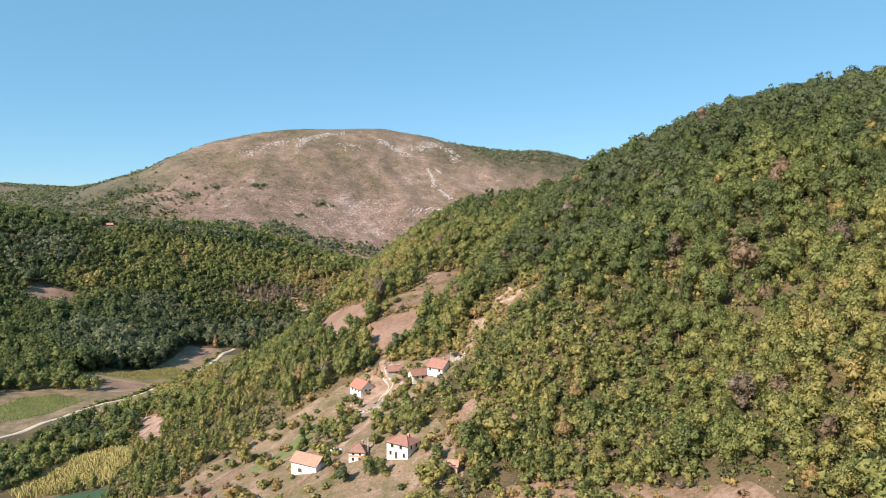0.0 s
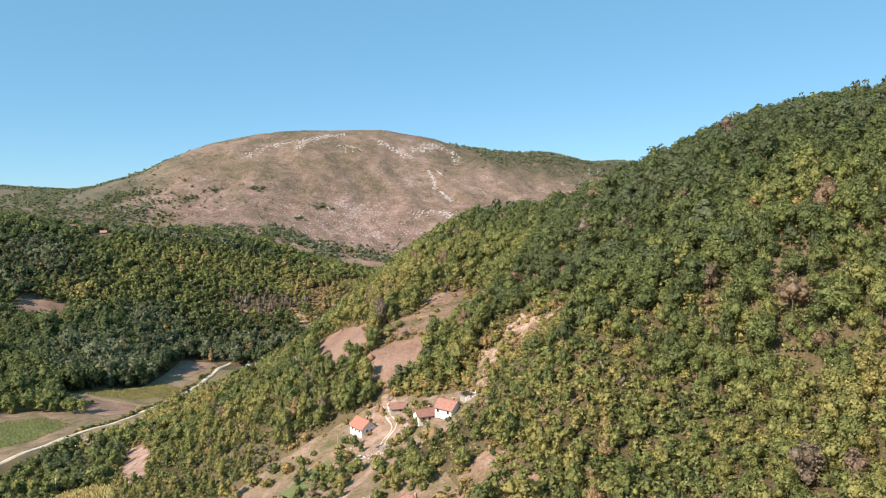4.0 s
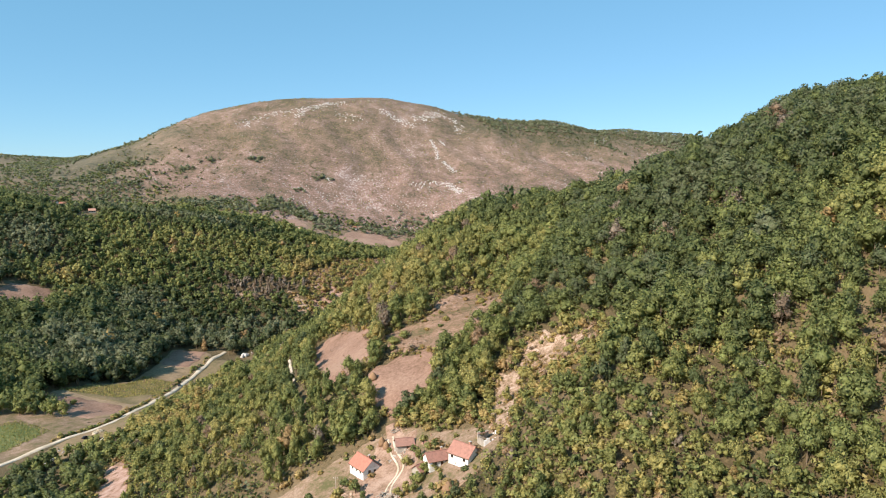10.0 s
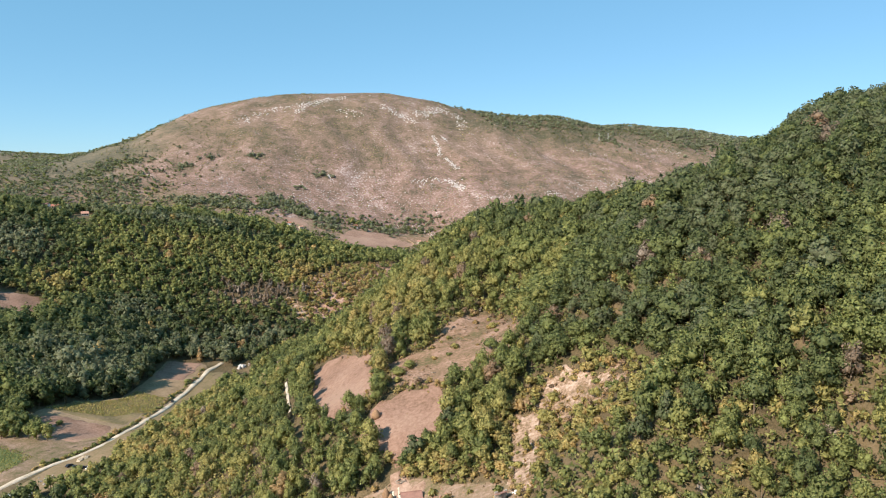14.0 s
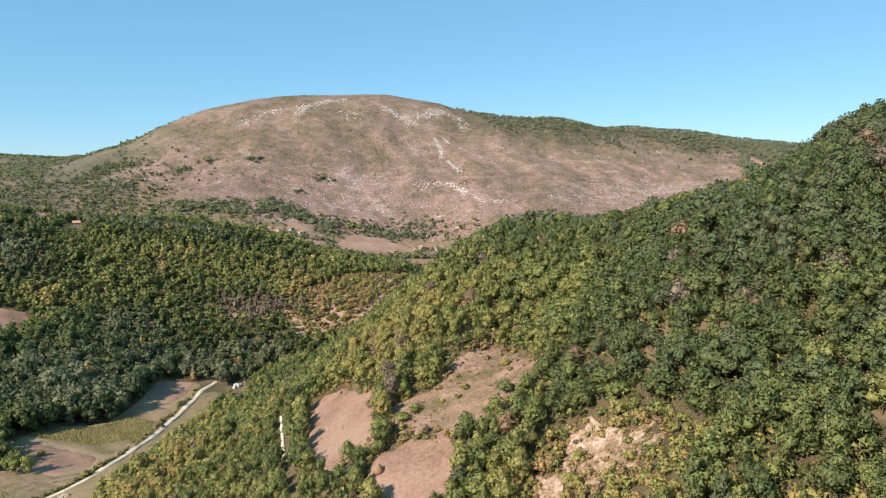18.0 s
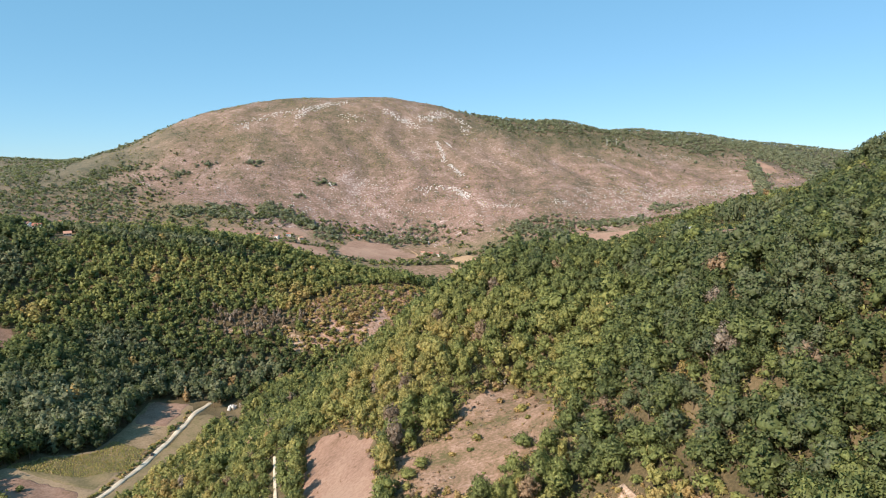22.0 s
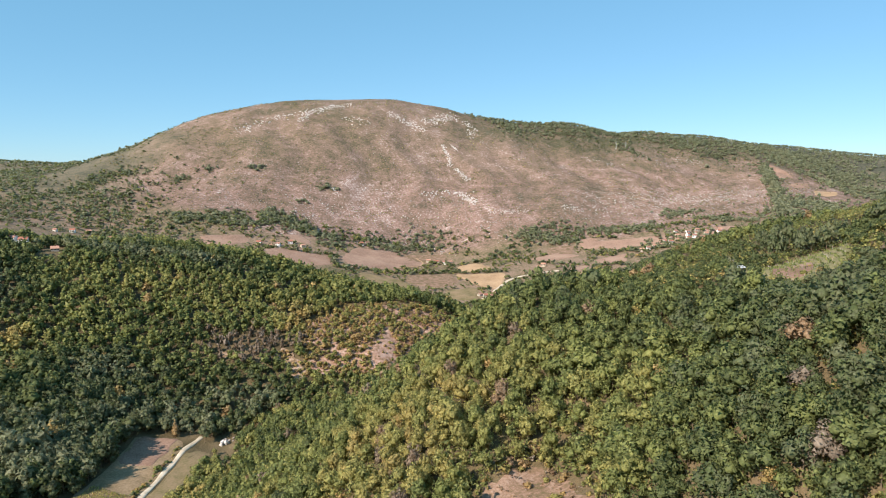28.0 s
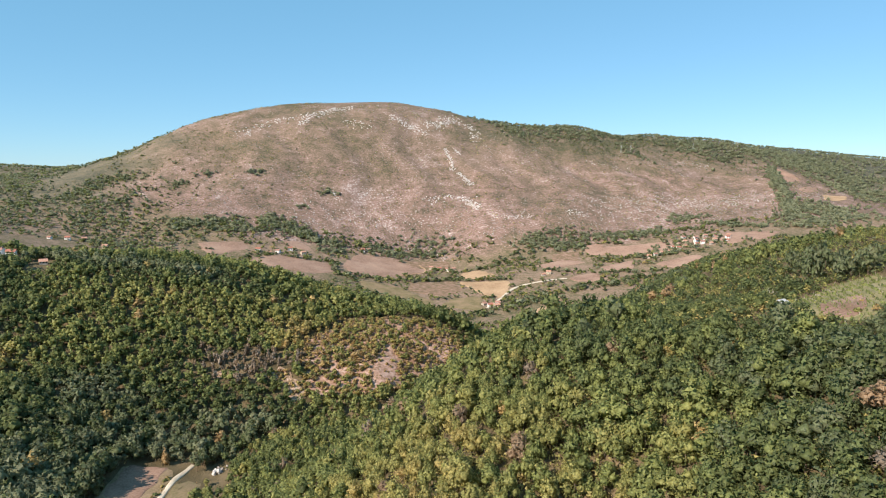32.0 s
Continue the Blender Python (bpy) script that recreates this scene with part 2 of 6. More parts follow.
WHITE_PAINT = paint("white_car_paint", (0.8, 0.8, 0.8), (0.74, 0.74, 0.74), 0.6, 0.3, 0.0)
DARK_PAINT = paint("dark_car_paint", (0.03, 0.033, 0.04), (0.025, 0.027, 0.03), 0.6, 0.3, 0.0)
RUBBER = paint("rubber", (0.025, 0.025, 0.025), (0.035, 0.033, 0.03), 2.0)
STEEL = paint("galvanised_steel", (0.55, 0.56, 0.57), (0.42, 0.42, 0.43), 1.0, 0.6, 0.1, 0.2)
GLASS, gnt, gp = shader("window_glass", 0.08)
gp.inputs["Base Color"].default_value = (0.02, 0.024, 0.03, 1)
gp.inputs["Specular IOR Level"].default_value = 0.6
# ---- the lie of the land: spot heights (x, y, z) by landform, joined by one smooth sheet ----
VALLEY = [(-189, 408, 10), (-143, 349, 14), (-114, 356, 22), (-196, 528, 8), (-170, 667, 3), (-135, 664, 0), (-111, 674, -3), (-230, 460, 11),
          (-262, 560, 14), (-290, 420, 15), (-190, 250, 17), (-250, 120, 22), (-60, 640, 8), (-85, 735, 4), (-45, 760, 8), (20, 745, 2), (75, 790, 0), (120, 900, -4),
          (140, 1080, -8), (-420, 400, 40), (-420, 150, 40)]
RIGHT_SLOPE = [(6, 214, 55), (-14, 222, 50), (-1, 282, 59), (-50, 278, 38), (-31, 311, 54), (-8, 333, 74), (-8, 402, 79), (46, 285, 82), (30, 304, 80),
               (62, 306, 94), (38, 194, 66), (106, 150, 96), (83, 166, 80), (84, 209, 93), (73, 247, 106), (50, 391, 98), (0, 130, 42), (60, 90, 68), (0, 0, 40), (-100, 200, 22), (-90, 80, 22)]
RIGHT_CREST = [(96, 273, 118), (114, 239, 125), (109, 308, 135), (91, 330, 128), (125, 345, 154), (165, 278, 160), (193, 389, 179), (213, 434, 182), (183, 285, 173),
               (150, 180, 128), (130, 60, 110), (270, 330, 188), (260, 180, 186), (260, 0, 160), (400, 250, 200), (400, 450, 180), (420, 0, 190)]
NOSE = [(0, 404, 86), (56, 390, 100), (37, 396, 102), (63, 500, 132), (90, 470, 136), (-4, 539, 75), (218, 479, 161), (225, 560, 155), (291, 842, 110), (-61, 681, 14), (171, 440, 157), (141, 444, 154), (200, 528, 148), (228, 515, 157), (255, 505, 177), (158, 400, 158), (160, 530, 136), (145, 500, 141), (125, 545, 129),
        (150, 660, 105), (230, 640, 145), (60, 620, 75), (130, 780, 46), (400, 700, 133), (420, 900, 79), (250, 1000, 25), (-70, 480, 35), (-95, 560, 8)]
LEFT_HILL = [(-73, 775, 22), (-1, 792, 26), (70, 859, 36), (-51, 881, 56), (-73, 899, 65), (-138, 810, 43), (-163, 768, 28), (-205, 855, 79), (-247, 943, 115),
             (-338, 874, 114), (-355, 982, 114), (-265, 750, 46), (-222, 690, 24), (-302, 712, 48), (-430, 860, 130), (-560, 820, 156), (-420, 620, 60), (-560, 500, 90),
             (-40, 945, 67), (15, 910, 60), (66, 905, 52), (98, 908, 33), (70, 1000, 28), (-140, 970, 99), (-250, 1080, 70), (-120, 1160, 25), (-420, 1120, 100), (-600, 1050, 140)]
PLAIN = [(184, 1314, -7), (135, 1596, 8), (302, 1451, 18), (664, 1590, 68), (-179, 1590, 56), (-60, 1400, 12), (-250, 1330, 40), (500, 1400, 25), (420, 1180, 5), (700, 1250, 40),
         (950, 1600, 90), (-500, 1500, 85), (-800, 1400, 150), (135, 1690, 25), (400, 1690, 48), (664, 1690, 78), (-179, 1680, 75), (1000, 1000, 90)]
MOUNTAIN = [(284, 1799, 104), (454, 1828, 116), (616, 1785, 84), (231, 2018, 189), (-445, 1881, 199), (-295, 1914, 209), (102, 2234, 343), (1173, 2075, 196), (1241, 2059, 174),
            (-874, 2294, 217), (-650, 2330, 313), (-500, 2360, 374), (-380, 2400, 403), (-262, 2420, 424), (-123, 2450, 431), (53, 2440, 432), (143, 2450, 419), (216, 2440, 408), (290, 2450, 387)]
MOUNTAIN_BACK = [(420, 2460, 369), (532, 2470, 358), (612, 2480, 363), (712, 2500, 349), (798, 2520, 332), (925, 2530, 338), (1030, 2540, 328), (1155, 2560, 326), (1275, 2590, 312), (900, 2150, 225),
                 (-1005, 2600, 226), (-1230, 2600, 237), (-900, 1850, 175), (-1200, 1700, 200), (-100, 2900, 330), (700, 3000, 250), (-900, 3100, 120), (1500, 2150, 165), (1400, 1700, 110),
                 (1560, 2700, 297), (1730, 2700, 280), (1950, 2700, 264), (2400, 2700, 240), (-2200, 2500, 260), (0, 4200, 60), (-2200, 4300, 80), (2500, 4300, 80), (2400, 1000, 180), (-1800, 600, 220),
                 (-900, -200, 120), (1200, -200, 240), (0, -400, 60)]
SPOTS = np.array(VALLEY + RIGHT_SLOPE + RIGHT_CREST + NOSE + LEFT_HILL + PLAIN + MOUNTAIN + MOUNTAIN_BACK, float)


def bend(r2):
    return np.where(r2 > 0, r2 * np.log(np.maximum(r2, 1e-12)), 0.0)


def sheet(spots, stiff):
    p = spots[:, :2] / 1000
    n = len(p)
    k = bend(((p[:, None] - p[None]) ** 2).sum(2)) + np.eye(n) * stiff
    q = np.column_stack([np.ones(n), p])
    system = np.block([[k, q], [q.T, np.zeros((3, 3))]])
    return p, np.linalg.solve(system, np.concatenate([spots[:, 2], np.zeros(3)]))


KNOTS, WEIGHTS = sheet(SPOTS, 2e-5)


def smooth_height(x, y):
    x, y = np.atleast_1d(np.asarray(x, float)) / 1000, np.atleast_1d(np.asarray(y, float)) / 1000
    h = WEIGHTS[-3] + WEIGHTS[-2] * x + WEIGHTS[-1] * y
    for (kx, ky), w in zip(KNOTS, WEIGHTS):
        h = h + w * bend((x - kx) ** 2 + (y - ky) ** 2)
    return h


def fine_relief(x, y):
    """Gullies and hummocks of a few metres on top of the smooth sheet."""
    far = np.clip((y - 1650) / 250, 0, 1)
    near = 0.5 * np.sin(x / 9.3 + 1.7 * np.sin(y / 17)) * np.sin(y / 11.1 + 1.3 * np.sin(x / 23)) + 0.25 * np.sin(x / 4.1 + y / 5.7)
    rib = np.sin(x / 31 + 1.9 * np.sin(y / 83)) * 3.2 + np.sin(x / 13.7 + y / 61 + 2 * np.sin(y / 41)) * 1.6 + np.sin(x / 71 - y / 97) * 4.0
    return near * (1 - far) + rib * far * np.clip((2420 - y) / 150, 0.15, 1)


def height(x, y):
    x, y = np.atleast_1d(np.asarray(x, float)), np.atleast_1d(np.asarray(y, float))
    return smooth_height(x, y) + fine_relief(x, y)


def stations(bounds):
    """Grid lines from (end, step) pairs."""
    out = [bounds[0]]
    for end, step in bounds[1:]:
        n = max(1, round((end - out[-1]) / step))
        out.extend(np.linspace(out[-1], end, n + 1)[1:])
    return np.array(out)


def mesh_from(name, verts, faces, material, smooth=False):
    me = bpy.data.meshes.new(name)
    me.from_pydata(verts, [], faces)
    me.materials.append(material)
    if smooth:
        me.polygons.foreach_set("use_smooth", np.ones(len(me.polygons), bool))
    me.update()
    return me


GX = stations([-3000, (-1400, 80), (-700, 25), (-380, 10), (330, 4), (760, 11), (1400, 22), (3200, 80)])
GY = stations([-500, (-60, 40), (80, 8), (720, 4), (1000, 6), (1700, 15), (2560, 15), (3000, 40), (4600, 130)])
gx, gy = np.meshgrid(GX, GY)
gz = height(gx.ravel(), gy.ravel()).reshape(gx.shape)
ids = np.arange(gx.size).reshape(gx.shape)
quads = np.stack([ids[:-1, :-1], ids[:-1, 1:], ids[1:, 1:], ids[1:, :-1]], -1).reshape(-1, 4)
ground = tagged(new("ground", mesh_from("ground", np.stack([gx, gy, gz], -1).reshape(-1, 3), quads, GROUND, True)),
                "wooded valley hills and a bare brown limestone mountain", "ground", kind="structure")


def lie(x, y):
    """Height of the ground mesh itself at a place."""
    x, y = np.atleast_1d(np.asarray(x, float)), np.atleast_1d(np.asarray(y, float))
    i = np.clip(np.searchsorted(GX, x) - 1, 0, len(GX) - 2)
    j = np.clip(np.searchsorted(GY, y) - 1, 0, len(GY) - 2)
    u, v = (x - GX[i]) / (GX[i + 1] - GX[i]), (y - GY[j]) / (GY[j + 1] - GY[j])
    return (gz[j, i] * (1 - u) + gz[j, i + 1] * u) * (1 - v) + (gz[j + 1, i] * (1 - u) + gz[j + 1, i + 1] * u) * v


def outline(points, wander, step=3.0):
    """A closed outline through the points, resampled, with an uneven edge."""
    p = np.array(points, float)
    out = []
    for a, b in zip(p, np.roll(p, -1, 0)):
        n = max(2, int(np.hypot(*(b - a)) / step))
        out.extend(a + (b - a) * k / n for k in range(n))
    q = np.array(out)
    for _ in range(2):
        q = (np.roll(q, 1, 0) + 2 * q + np.roll(q, -1, 0)) / 4
    s = np.arange(len(q))
    k = wander * (np.sin(s * 0.9 + q[:, 0] * 0.3) + 0.7 * np.sin(s * 2.1 + q[:, 1] * 0.4))
    c = q.mean(0)
    d = q - c
    return q + d / np.maximum(np.hypot(d[:, 0], d[:, 1])[:, None], 1e-6) * k[:, None]


def patch(name, points, material, label, lift=0.3, wander=0.8, step=3.0, rings=10):
    """A field or bare patch draped over the ground."""
    q = outline(points, wander, step)
    c = np.array(points, float).mean(0)
    n = len(q)
    v = [c]
    for r in range(1, rings + 1):
        v.extend(c + (q - c) * r / rings)
    v = np.array(v)
    z = lie(v[:, 0], v[:, 1]) + lift
    z[-n:] -= lift + 0.5
    faces = [(0, 1 + k, 1 + (k + 1) % n) for k in range(n)]
    for r in range(rings - 1):
        a, b = 1 + r * n, 1 + (r + 1) * n
        faces.extend((a + k, b + k, b + (k + 1) % n, a + (k + 1) % n) for k in range(n))
    ob = new(name, mesh_from(name, np.column_stack([v, z]), faces, material, True))
    return tagged(ob, label, "field", kind="structure")


def ribbon(name, points, width, material, label, category="road", lift=0.35, step=3.0):
    """A road or path that follows the ground, with lowered edges."""
    p = np.array(points, float)
    seg = np.hypot(*np.diff(p, axis=0).T)
    s = np.concatenate([[0], np.cumsum(seg)])
    t = np.linspace(0, s[-1], max(4, int(s[-1] / step)))
    q = np.column_stack([np.interp(t, s, p[:, 0]), np.interp(t, s, p[:, 1])])
    for _ in range(6):
        q[1:-1] = (q[:-2] + 2 * q[1:-1] + q[2:]) / 4
    d = np.gradient(q, axis=0)
    d /= np.hypot(d[:, 0], d[:, 1])[:, None]
    side = np.column_stack([d[:, 1], -d[:, 0]])
    v, faces = [], []
    for off, drop in ((-0.5, -0.5), (-0.42, 0), (-0.15, 0.06), (0.15, 0.06), (0.42, 0), (0.5, -0.5)):
        w = width * off * (1 + 0.12 * np.sin(t / 5.3 + off * 7))
        e = q + side * w[:, None]
        v.append(np.column_stack([e, lie(e[:, 0], e[:, 1]) + lift + drop]))
    n = len(q)
    v = np.concatenate(v)
    for r in range(5):
        faces.extend((r * n + k, r * n + k + 1, (r + 1) * n + k + 1, (r + 1) * n + k) for k in range(n - 1))
    ob = new(name, mesh_from(name, v, faces, material, True))
    return tagged(ob, label, category, kind="structure")


def inside(x, y, points):
    p = np.array(points, float)
    hit = np.zeros(np.shape(x), bool)
    for (x0, y0), (x1, y1) in zip(p, np.roll(p, -1, 0)):
        if y0 != y1:
            hit ^= ((y0 > y) != (y1 > y)) & (x < (x1 - x0) * (y - y0) / (y1 - y0) + x0)
    return hit


# ---- fields, meadows, bare slopes ----
HAY_MEADOW = [(-32, 431), (-17, 424), (-1, 390), (2, 362), (0, 343), (-11, 340), (-21, 338), (-27, 371), (-30, 399)]
LOWER_MEADOW = [(-4, 336), (8, 341), (22, 337), (30, 323), (22, 307), (12, 302), (7, 297), (2, 309), (-6, 322)]
UPPER_MEADOW = [(4, 368), (22, 368), (33, 389), (50, 397), (61, 374), (56, 342), (44, 338), (31, 329), (22, 334), (10, 343), (3, 352)]
YARD = [(-80, 252), (-68, 273), (-53, 284), (-36, 293), (-20, 297), (-4, 299), (10, 302), (28, 282), (38, 276), (41, 264), (38, 252), (28, 246), (16, 246), (6, 240), (22, 228), (28, 205), (28, 182), (8, 172), (-12, 186), (-34, 202), (-48, 218)]
LANDSLIP = [(53, 308), (60, 314), (66, 310), (69, 300), (74, 292), (75, 282), (70, 284), (66, 276), (62, 288), (58, 284), (54, 296)]
GULLY = [(45, 303), (53, 300), (50, 286), (46, 270), (41, 259), (35, 263), (39, 282)]
STRIP_FIELD = [(-98, 213), (-62, 256), (-48, 263), (-40, 240), (-70, 196), (-92, 192)]
BARE_BANK = [(-109, 333), (-118, 355), (-126, 390), (-118, 396), (-106, 370), (-97, 335), (-99, 318)]
CORN = [(-150, 300), (-137, 343), (-122, 343), (-108, 326), (-101, 300), (-104, 287), (-140, 290)]
NETTED = [(-146, 287), (-103, 285), (-98, 268), (-112, 258), (-146, 268)]
VALLEY_MEADOW = [(-222, 553), (-207, 578), (-184, 592), (-178, 622), (-174, 686), (-140, 686), (-135, 662), (-142, 600), (-145, 545), (-150, 508), (-166, 488), (-190, 505), (-218, 528)]
ROADSIDE = [(-172, 440), (-160, 476), (-146, 512), (-141, 600), (-134, 672), (-118, 672), (-120, 640), (-128, 590), (-129, 520), (-136, 476), (-135, 446), (-150, 428), (-166, 414), (-178, 418)]
GREEN_CROP = [(-236, 446), (-228, 478), (-210, 490), (-186, 473), (-190, 450), (-202, 432), (-216, 420), (-232, 424)]
LEFT_CLEARING = [(-330, 728), (-300, 738), (-284, 722), (-294, 702), (-312, 692), (-335, 700)]
RIGHT_FIELD = [(136, 440), (160, 470), (184, 498), (206, 510), (224, 506), (214, 480), (192, 448), (176, 424), (153, 406), (146, 418)]
RED_SLIP = [(-96, 800), (-84, 808), (-70, 790), (-60, 774), (-70, 762), (-82, 780)]
PINK_SLIP = [(-9, 790), (-6, 812), (2, 838), (8, 846), (13, 836), (16, 816), (10, 794), (0, 786)]
FAR_SLIP = [(44, 850), (56, 872), (70, 872), (76, 848), (58, 830)]
STEEP = [(-64, 776), (-72, 812), (-70, 850), (-40, 888), (15, 900), (57, 892), (88, 888), (79, 846), (54, 824), (7, 780), (-16, 774)]
PALE_SPOT = [(-142, 792), (-137, 800), (-132, 791), (-137, 786)]
FALLOW_BANK = [(24, 214), (28, 224), (36, 224), (45, 206), (46, 196), (38, 194), (29, 204)]
SOUTH_BRUSH = [(24, 178), (40, 176), (66, 150), (82, 128), (70, 90), (30, 90), (10, 120), (6, 160)]
patch("hay_meadow", HAY_MEADOW, MEADOW, "mown pinkish-brown hay meadow on the slope", wander=1.3)
patch("lower_meadow", LOWER_MEADOW, MEADOW, "dry brown meadow above the farmyard", wander=1.3)
patch("upper_meadow", UPPER_MEADOW, ROUGH_MEADOW, "rough reddish pasture with scrub at the wood's edge", wander=1.6)
patch("farmyard", YARD, YARD_GRASS, "trodden brown farmyard and orchard grass")
patch("trodden_yard", [(-9, 279), (0, 292), (8, 299), (16, 290), (14, 276), (12, 262), (4, 254), (-4, 262), (-6, 270)], YARD_EARTH, "bare trodden pinkish earth between the farm buildings", 0.42, 1.2, 2.0)
patch("fallow_bank", FALLOW_BANK, ROUGH_MEADOW, "bare reddish-brown bank above the farmhouse", 0.4, 1.4)
patch("landslip", LANDSLIP, CLAY, "pale eroded clay of a landslip", 0.5, 2.2, 1.6, 14)
patch("gully", GULLY, CLAY, "pale eroded clay gully below the landslip", 0.5, 1.5, 1.6, 8)
patch("strip_field", STRIP_FIELD, MEADOW, "dry strip field below the farmyard")
patch("bare_bank", BARE_BANK, PINK_CLAY, "bare pinkish earth bank")
patch("corn_field", CORN, STUBBLE, "ripe yellow corn field in the valley")
patch("netted_field", NETTED, POND, "field under dark green netting", 0.5, 0.3)
patch("valley_floor", [(-264, 422), (-246, 500), (-222, 556), (-190, 520), (-164, 486), (-150, 508), (-172, 446), (-206, 378), (-240, 396)], YARD_GRASS, "rough brownish-green valley floor", 0.2)
patch("valley_meadow", VALLEY_MEADOW, TAN_GRASS, "tan-brown valley meadow beside the road", rings=14)
patch("olive_strip", [(-223, 562), (-205, 575), (-177, 587), (-156, 604), (-150, 600), (-152, 560), (-155, 524), (-183, 538), (-211, 552)], GREEN_GRASS, "olive-green strip of the valley meadow", 0.42)
patch("roadside_field", ROADSIDE, GREEN_GRASS, "greenish-brown roadside field strip", rings=14)
patch("green_crop", GREEN_CROP, LUSH, "green crop field in the valley")
patch("brown_plot", [(-219, 529), (-213, 547), (-182, 536), (-160, 523), (-158, 504), (-172, 490), (-194, 505)], MEADOW, "brown fallow plot in the valley meadow", 0.45)
patch("shaded_stubble", [(-176, 640), (-172, 684), (-144, 684), (-150, 640)], MEADOW, "brown mown corner beside the wood", 0.45)
patch("left_clearing", LEFT_CLEARING, MEADOW, "brown clearing in the wood")
patch("right_field", RIGHT_FIELD, VINE_GRASS, "olive grassy vineyard field on the hilltop")
patch("brown_strip", [(146, 424), (149, 436), (166, 452), (178, 450), (168, 434), (152, 418)], MEADOW, "brown unmown strip of the hilltop field", 0.5)
patch("eroded_bank", STEEP, RUST_BANK, "steep dry bank of pinkish earth and scrub", 0.25, 1.5)
patch("red_slip", RED_SLIP, CLAY, "reddish eroded gully in the wood", 0.5, 1.5)
patch("pink_slip", PINK_SLIP, PINK_CLAY, "pink eroded bank above the stream", 0.5, 1.5)
patch("far_slip", FAR_SLIP, PINK_CLAY, "pink eroded bank among autumn scrub", 0.5, 1.5)
patch("pale_spot", PALE_SPOT, CLAY, "pale bare spot in the wood", 0.5, 1.2)
for k, (x0, y0, w, l) in enumerate(((10, 838, 4, 22), (22, 846, 3, 16), (-22, 820, 3, 14), (38, 842, 4, 12), (-34, 836, 3, 12), (-62, 800, 3, 12), (16, 862, 3, 10), (48, 862, 3, 10))):
    patch("earth_streak", [(x0 - w, y0), (x0, y0 + l), (x0 + w, y0 + l - 3), (x0 + w * 0.8, y0 + 2)], PINK_CLAY if k % 2 == 0 else CLAY, "pinkish eroded streak on the steep bank", 0.5, 0.8, 2.0, 4)
patch("brush_slope", SOUTH_BRUSH, ROUGH_MEADOW, "dry reddish brush slope")
patch("green_strip", [(-46, 250), (-34, 258), (-26, 266), (-18, 274), (-13, 274), (-13, 266), (-22, 253), (-29, 248), (-42, 240)], LUSH, "green grass strip below the farm", 0.45)
NEAR_FIELDS = [
    ("ploughed_field", PLOUGHED, [(-250, 1490), (-200, 1545), (-90, 1552), (-84, 1480), (-154, 1455)]),
    ("ploughed_field", PLOUGHED, [(-350, 1562), (-270, 1600), (-245, 1560), (-310, 1490)]),
    ("ploughed_field", PLOUGHED, [(-50, 1655), (40, 1662), (105, 1602), (20, 1520), (-48, 1488), (-76, 1560)]),
    ("stubble_field", STUBBLE, [(155, 1565), (202, 1588), (230, 1500), (165, 1505)]),
    ("stubble_field", STUBBLE, [(140, 1490), (240, 1452), (208, 1336), (176, 1362)]),
    ("grass_field", GREEN_GRASS, [(92, 1310), (160, 1270), (172, 1366), (120, 1360)]),
    ("orchard_field", ROUGH_MEADOW, [(56, 1486), (138, 1500), (150, 1406), (102, 1368), (46, 1412)]),
    ("grass_field", GREEN_GRASS, [(-40, 1470), (30, 1440), (95, 1330), (60, 1290), (-30, 1380)]),
]
FAR_FIELDS = [
    ("ploughed_field", PLOUGHED, [(450, 1665), (618, 1622), (600, 1560), (480, 1575)]),
    ("ploughed_field", PLOUGHED, [(415, 1495), (500, 1530), (474, 1460), (418, 1448)]),
    ("ploughed_field", PLOUGHED, [(300, 1560), (380, 1600), (420, 1560), (340, 1520)]),
    ("ploughed_field", PLOUGHED, [(520, 1480), (620, 1500), (610, 1440), (530, 1430)]),
    ("stubble_field", STUBBLE, [(190, 1195), (250, 1272), (312, 1290), (300, 1262), (230, 1190)]),
    ("ploughed_field", PLOUGHED, [(690, 1560), (790, 1620), (850, 1600), (780, 1540)]),
    ("ploughed_field", PLOUGHED, [(-200, 1640), (-160, 1660), (-130, 1610), (-180, 1610)]),
]
EAST_SLIP = [(1151, 2154), (1172, 2106), (1172, 2043), (1120, 2010), (1105, 1994)]
EAST_FALLOW = [(1105, 1954), (1201, 2017), (1147, 1933), (1091, 1914)]
EAST_TERRACE = [(1164, 1939), (1238, 1938), (1203, 1898), (1121, 1869)]
FAR_FIELDS += [("ploughed_field", PLOUGHED, EAST_SLIP), ("ploughed_field", PLOUGHED, EAST_FALLOW), ("stubble_field", STUBBLE, EAST_TERRACE),
               ("ploughed_field", PLOUGHED, [(719, 1631), (779, 1624), (754, 1555), (703, 1526), (693, 1574)]), ("ploughed_field", PLOUGHED, [(439, 1680), (486, 1685), (472, 1604), (437, 1610)]),
               ("orchard_field", ROUGH_MEADOW, [(361, 1646), (426, 1654), (411, 1582), (353, 1587)]), ("ploughed_field", PLOUGHED, [(339, 1426), (401, 1455), (395, 1388), (341, 1395)]),
               ("orchard_field", ROUGH_MEADOW, [(34, 1655), (145, 1677), (151, 1618), (56, 1607)])]
PLAIN_FIELDS = NEAR_FIELDS + FAR_FIELDS
for kind, stuff, pts in PLAIN_FIELDS:
    patch(kind, pts, stuff, {"ploughed_field": "reddish-brown ploughed field on the plain", "stubble_field": "pale tan stubble field on the plain",
                             "grass_field": "dull green grass field on the plain", "orchard_field": "brownish orchard plot on the plain"}[kind], 0.9, 2.0, 9.0)

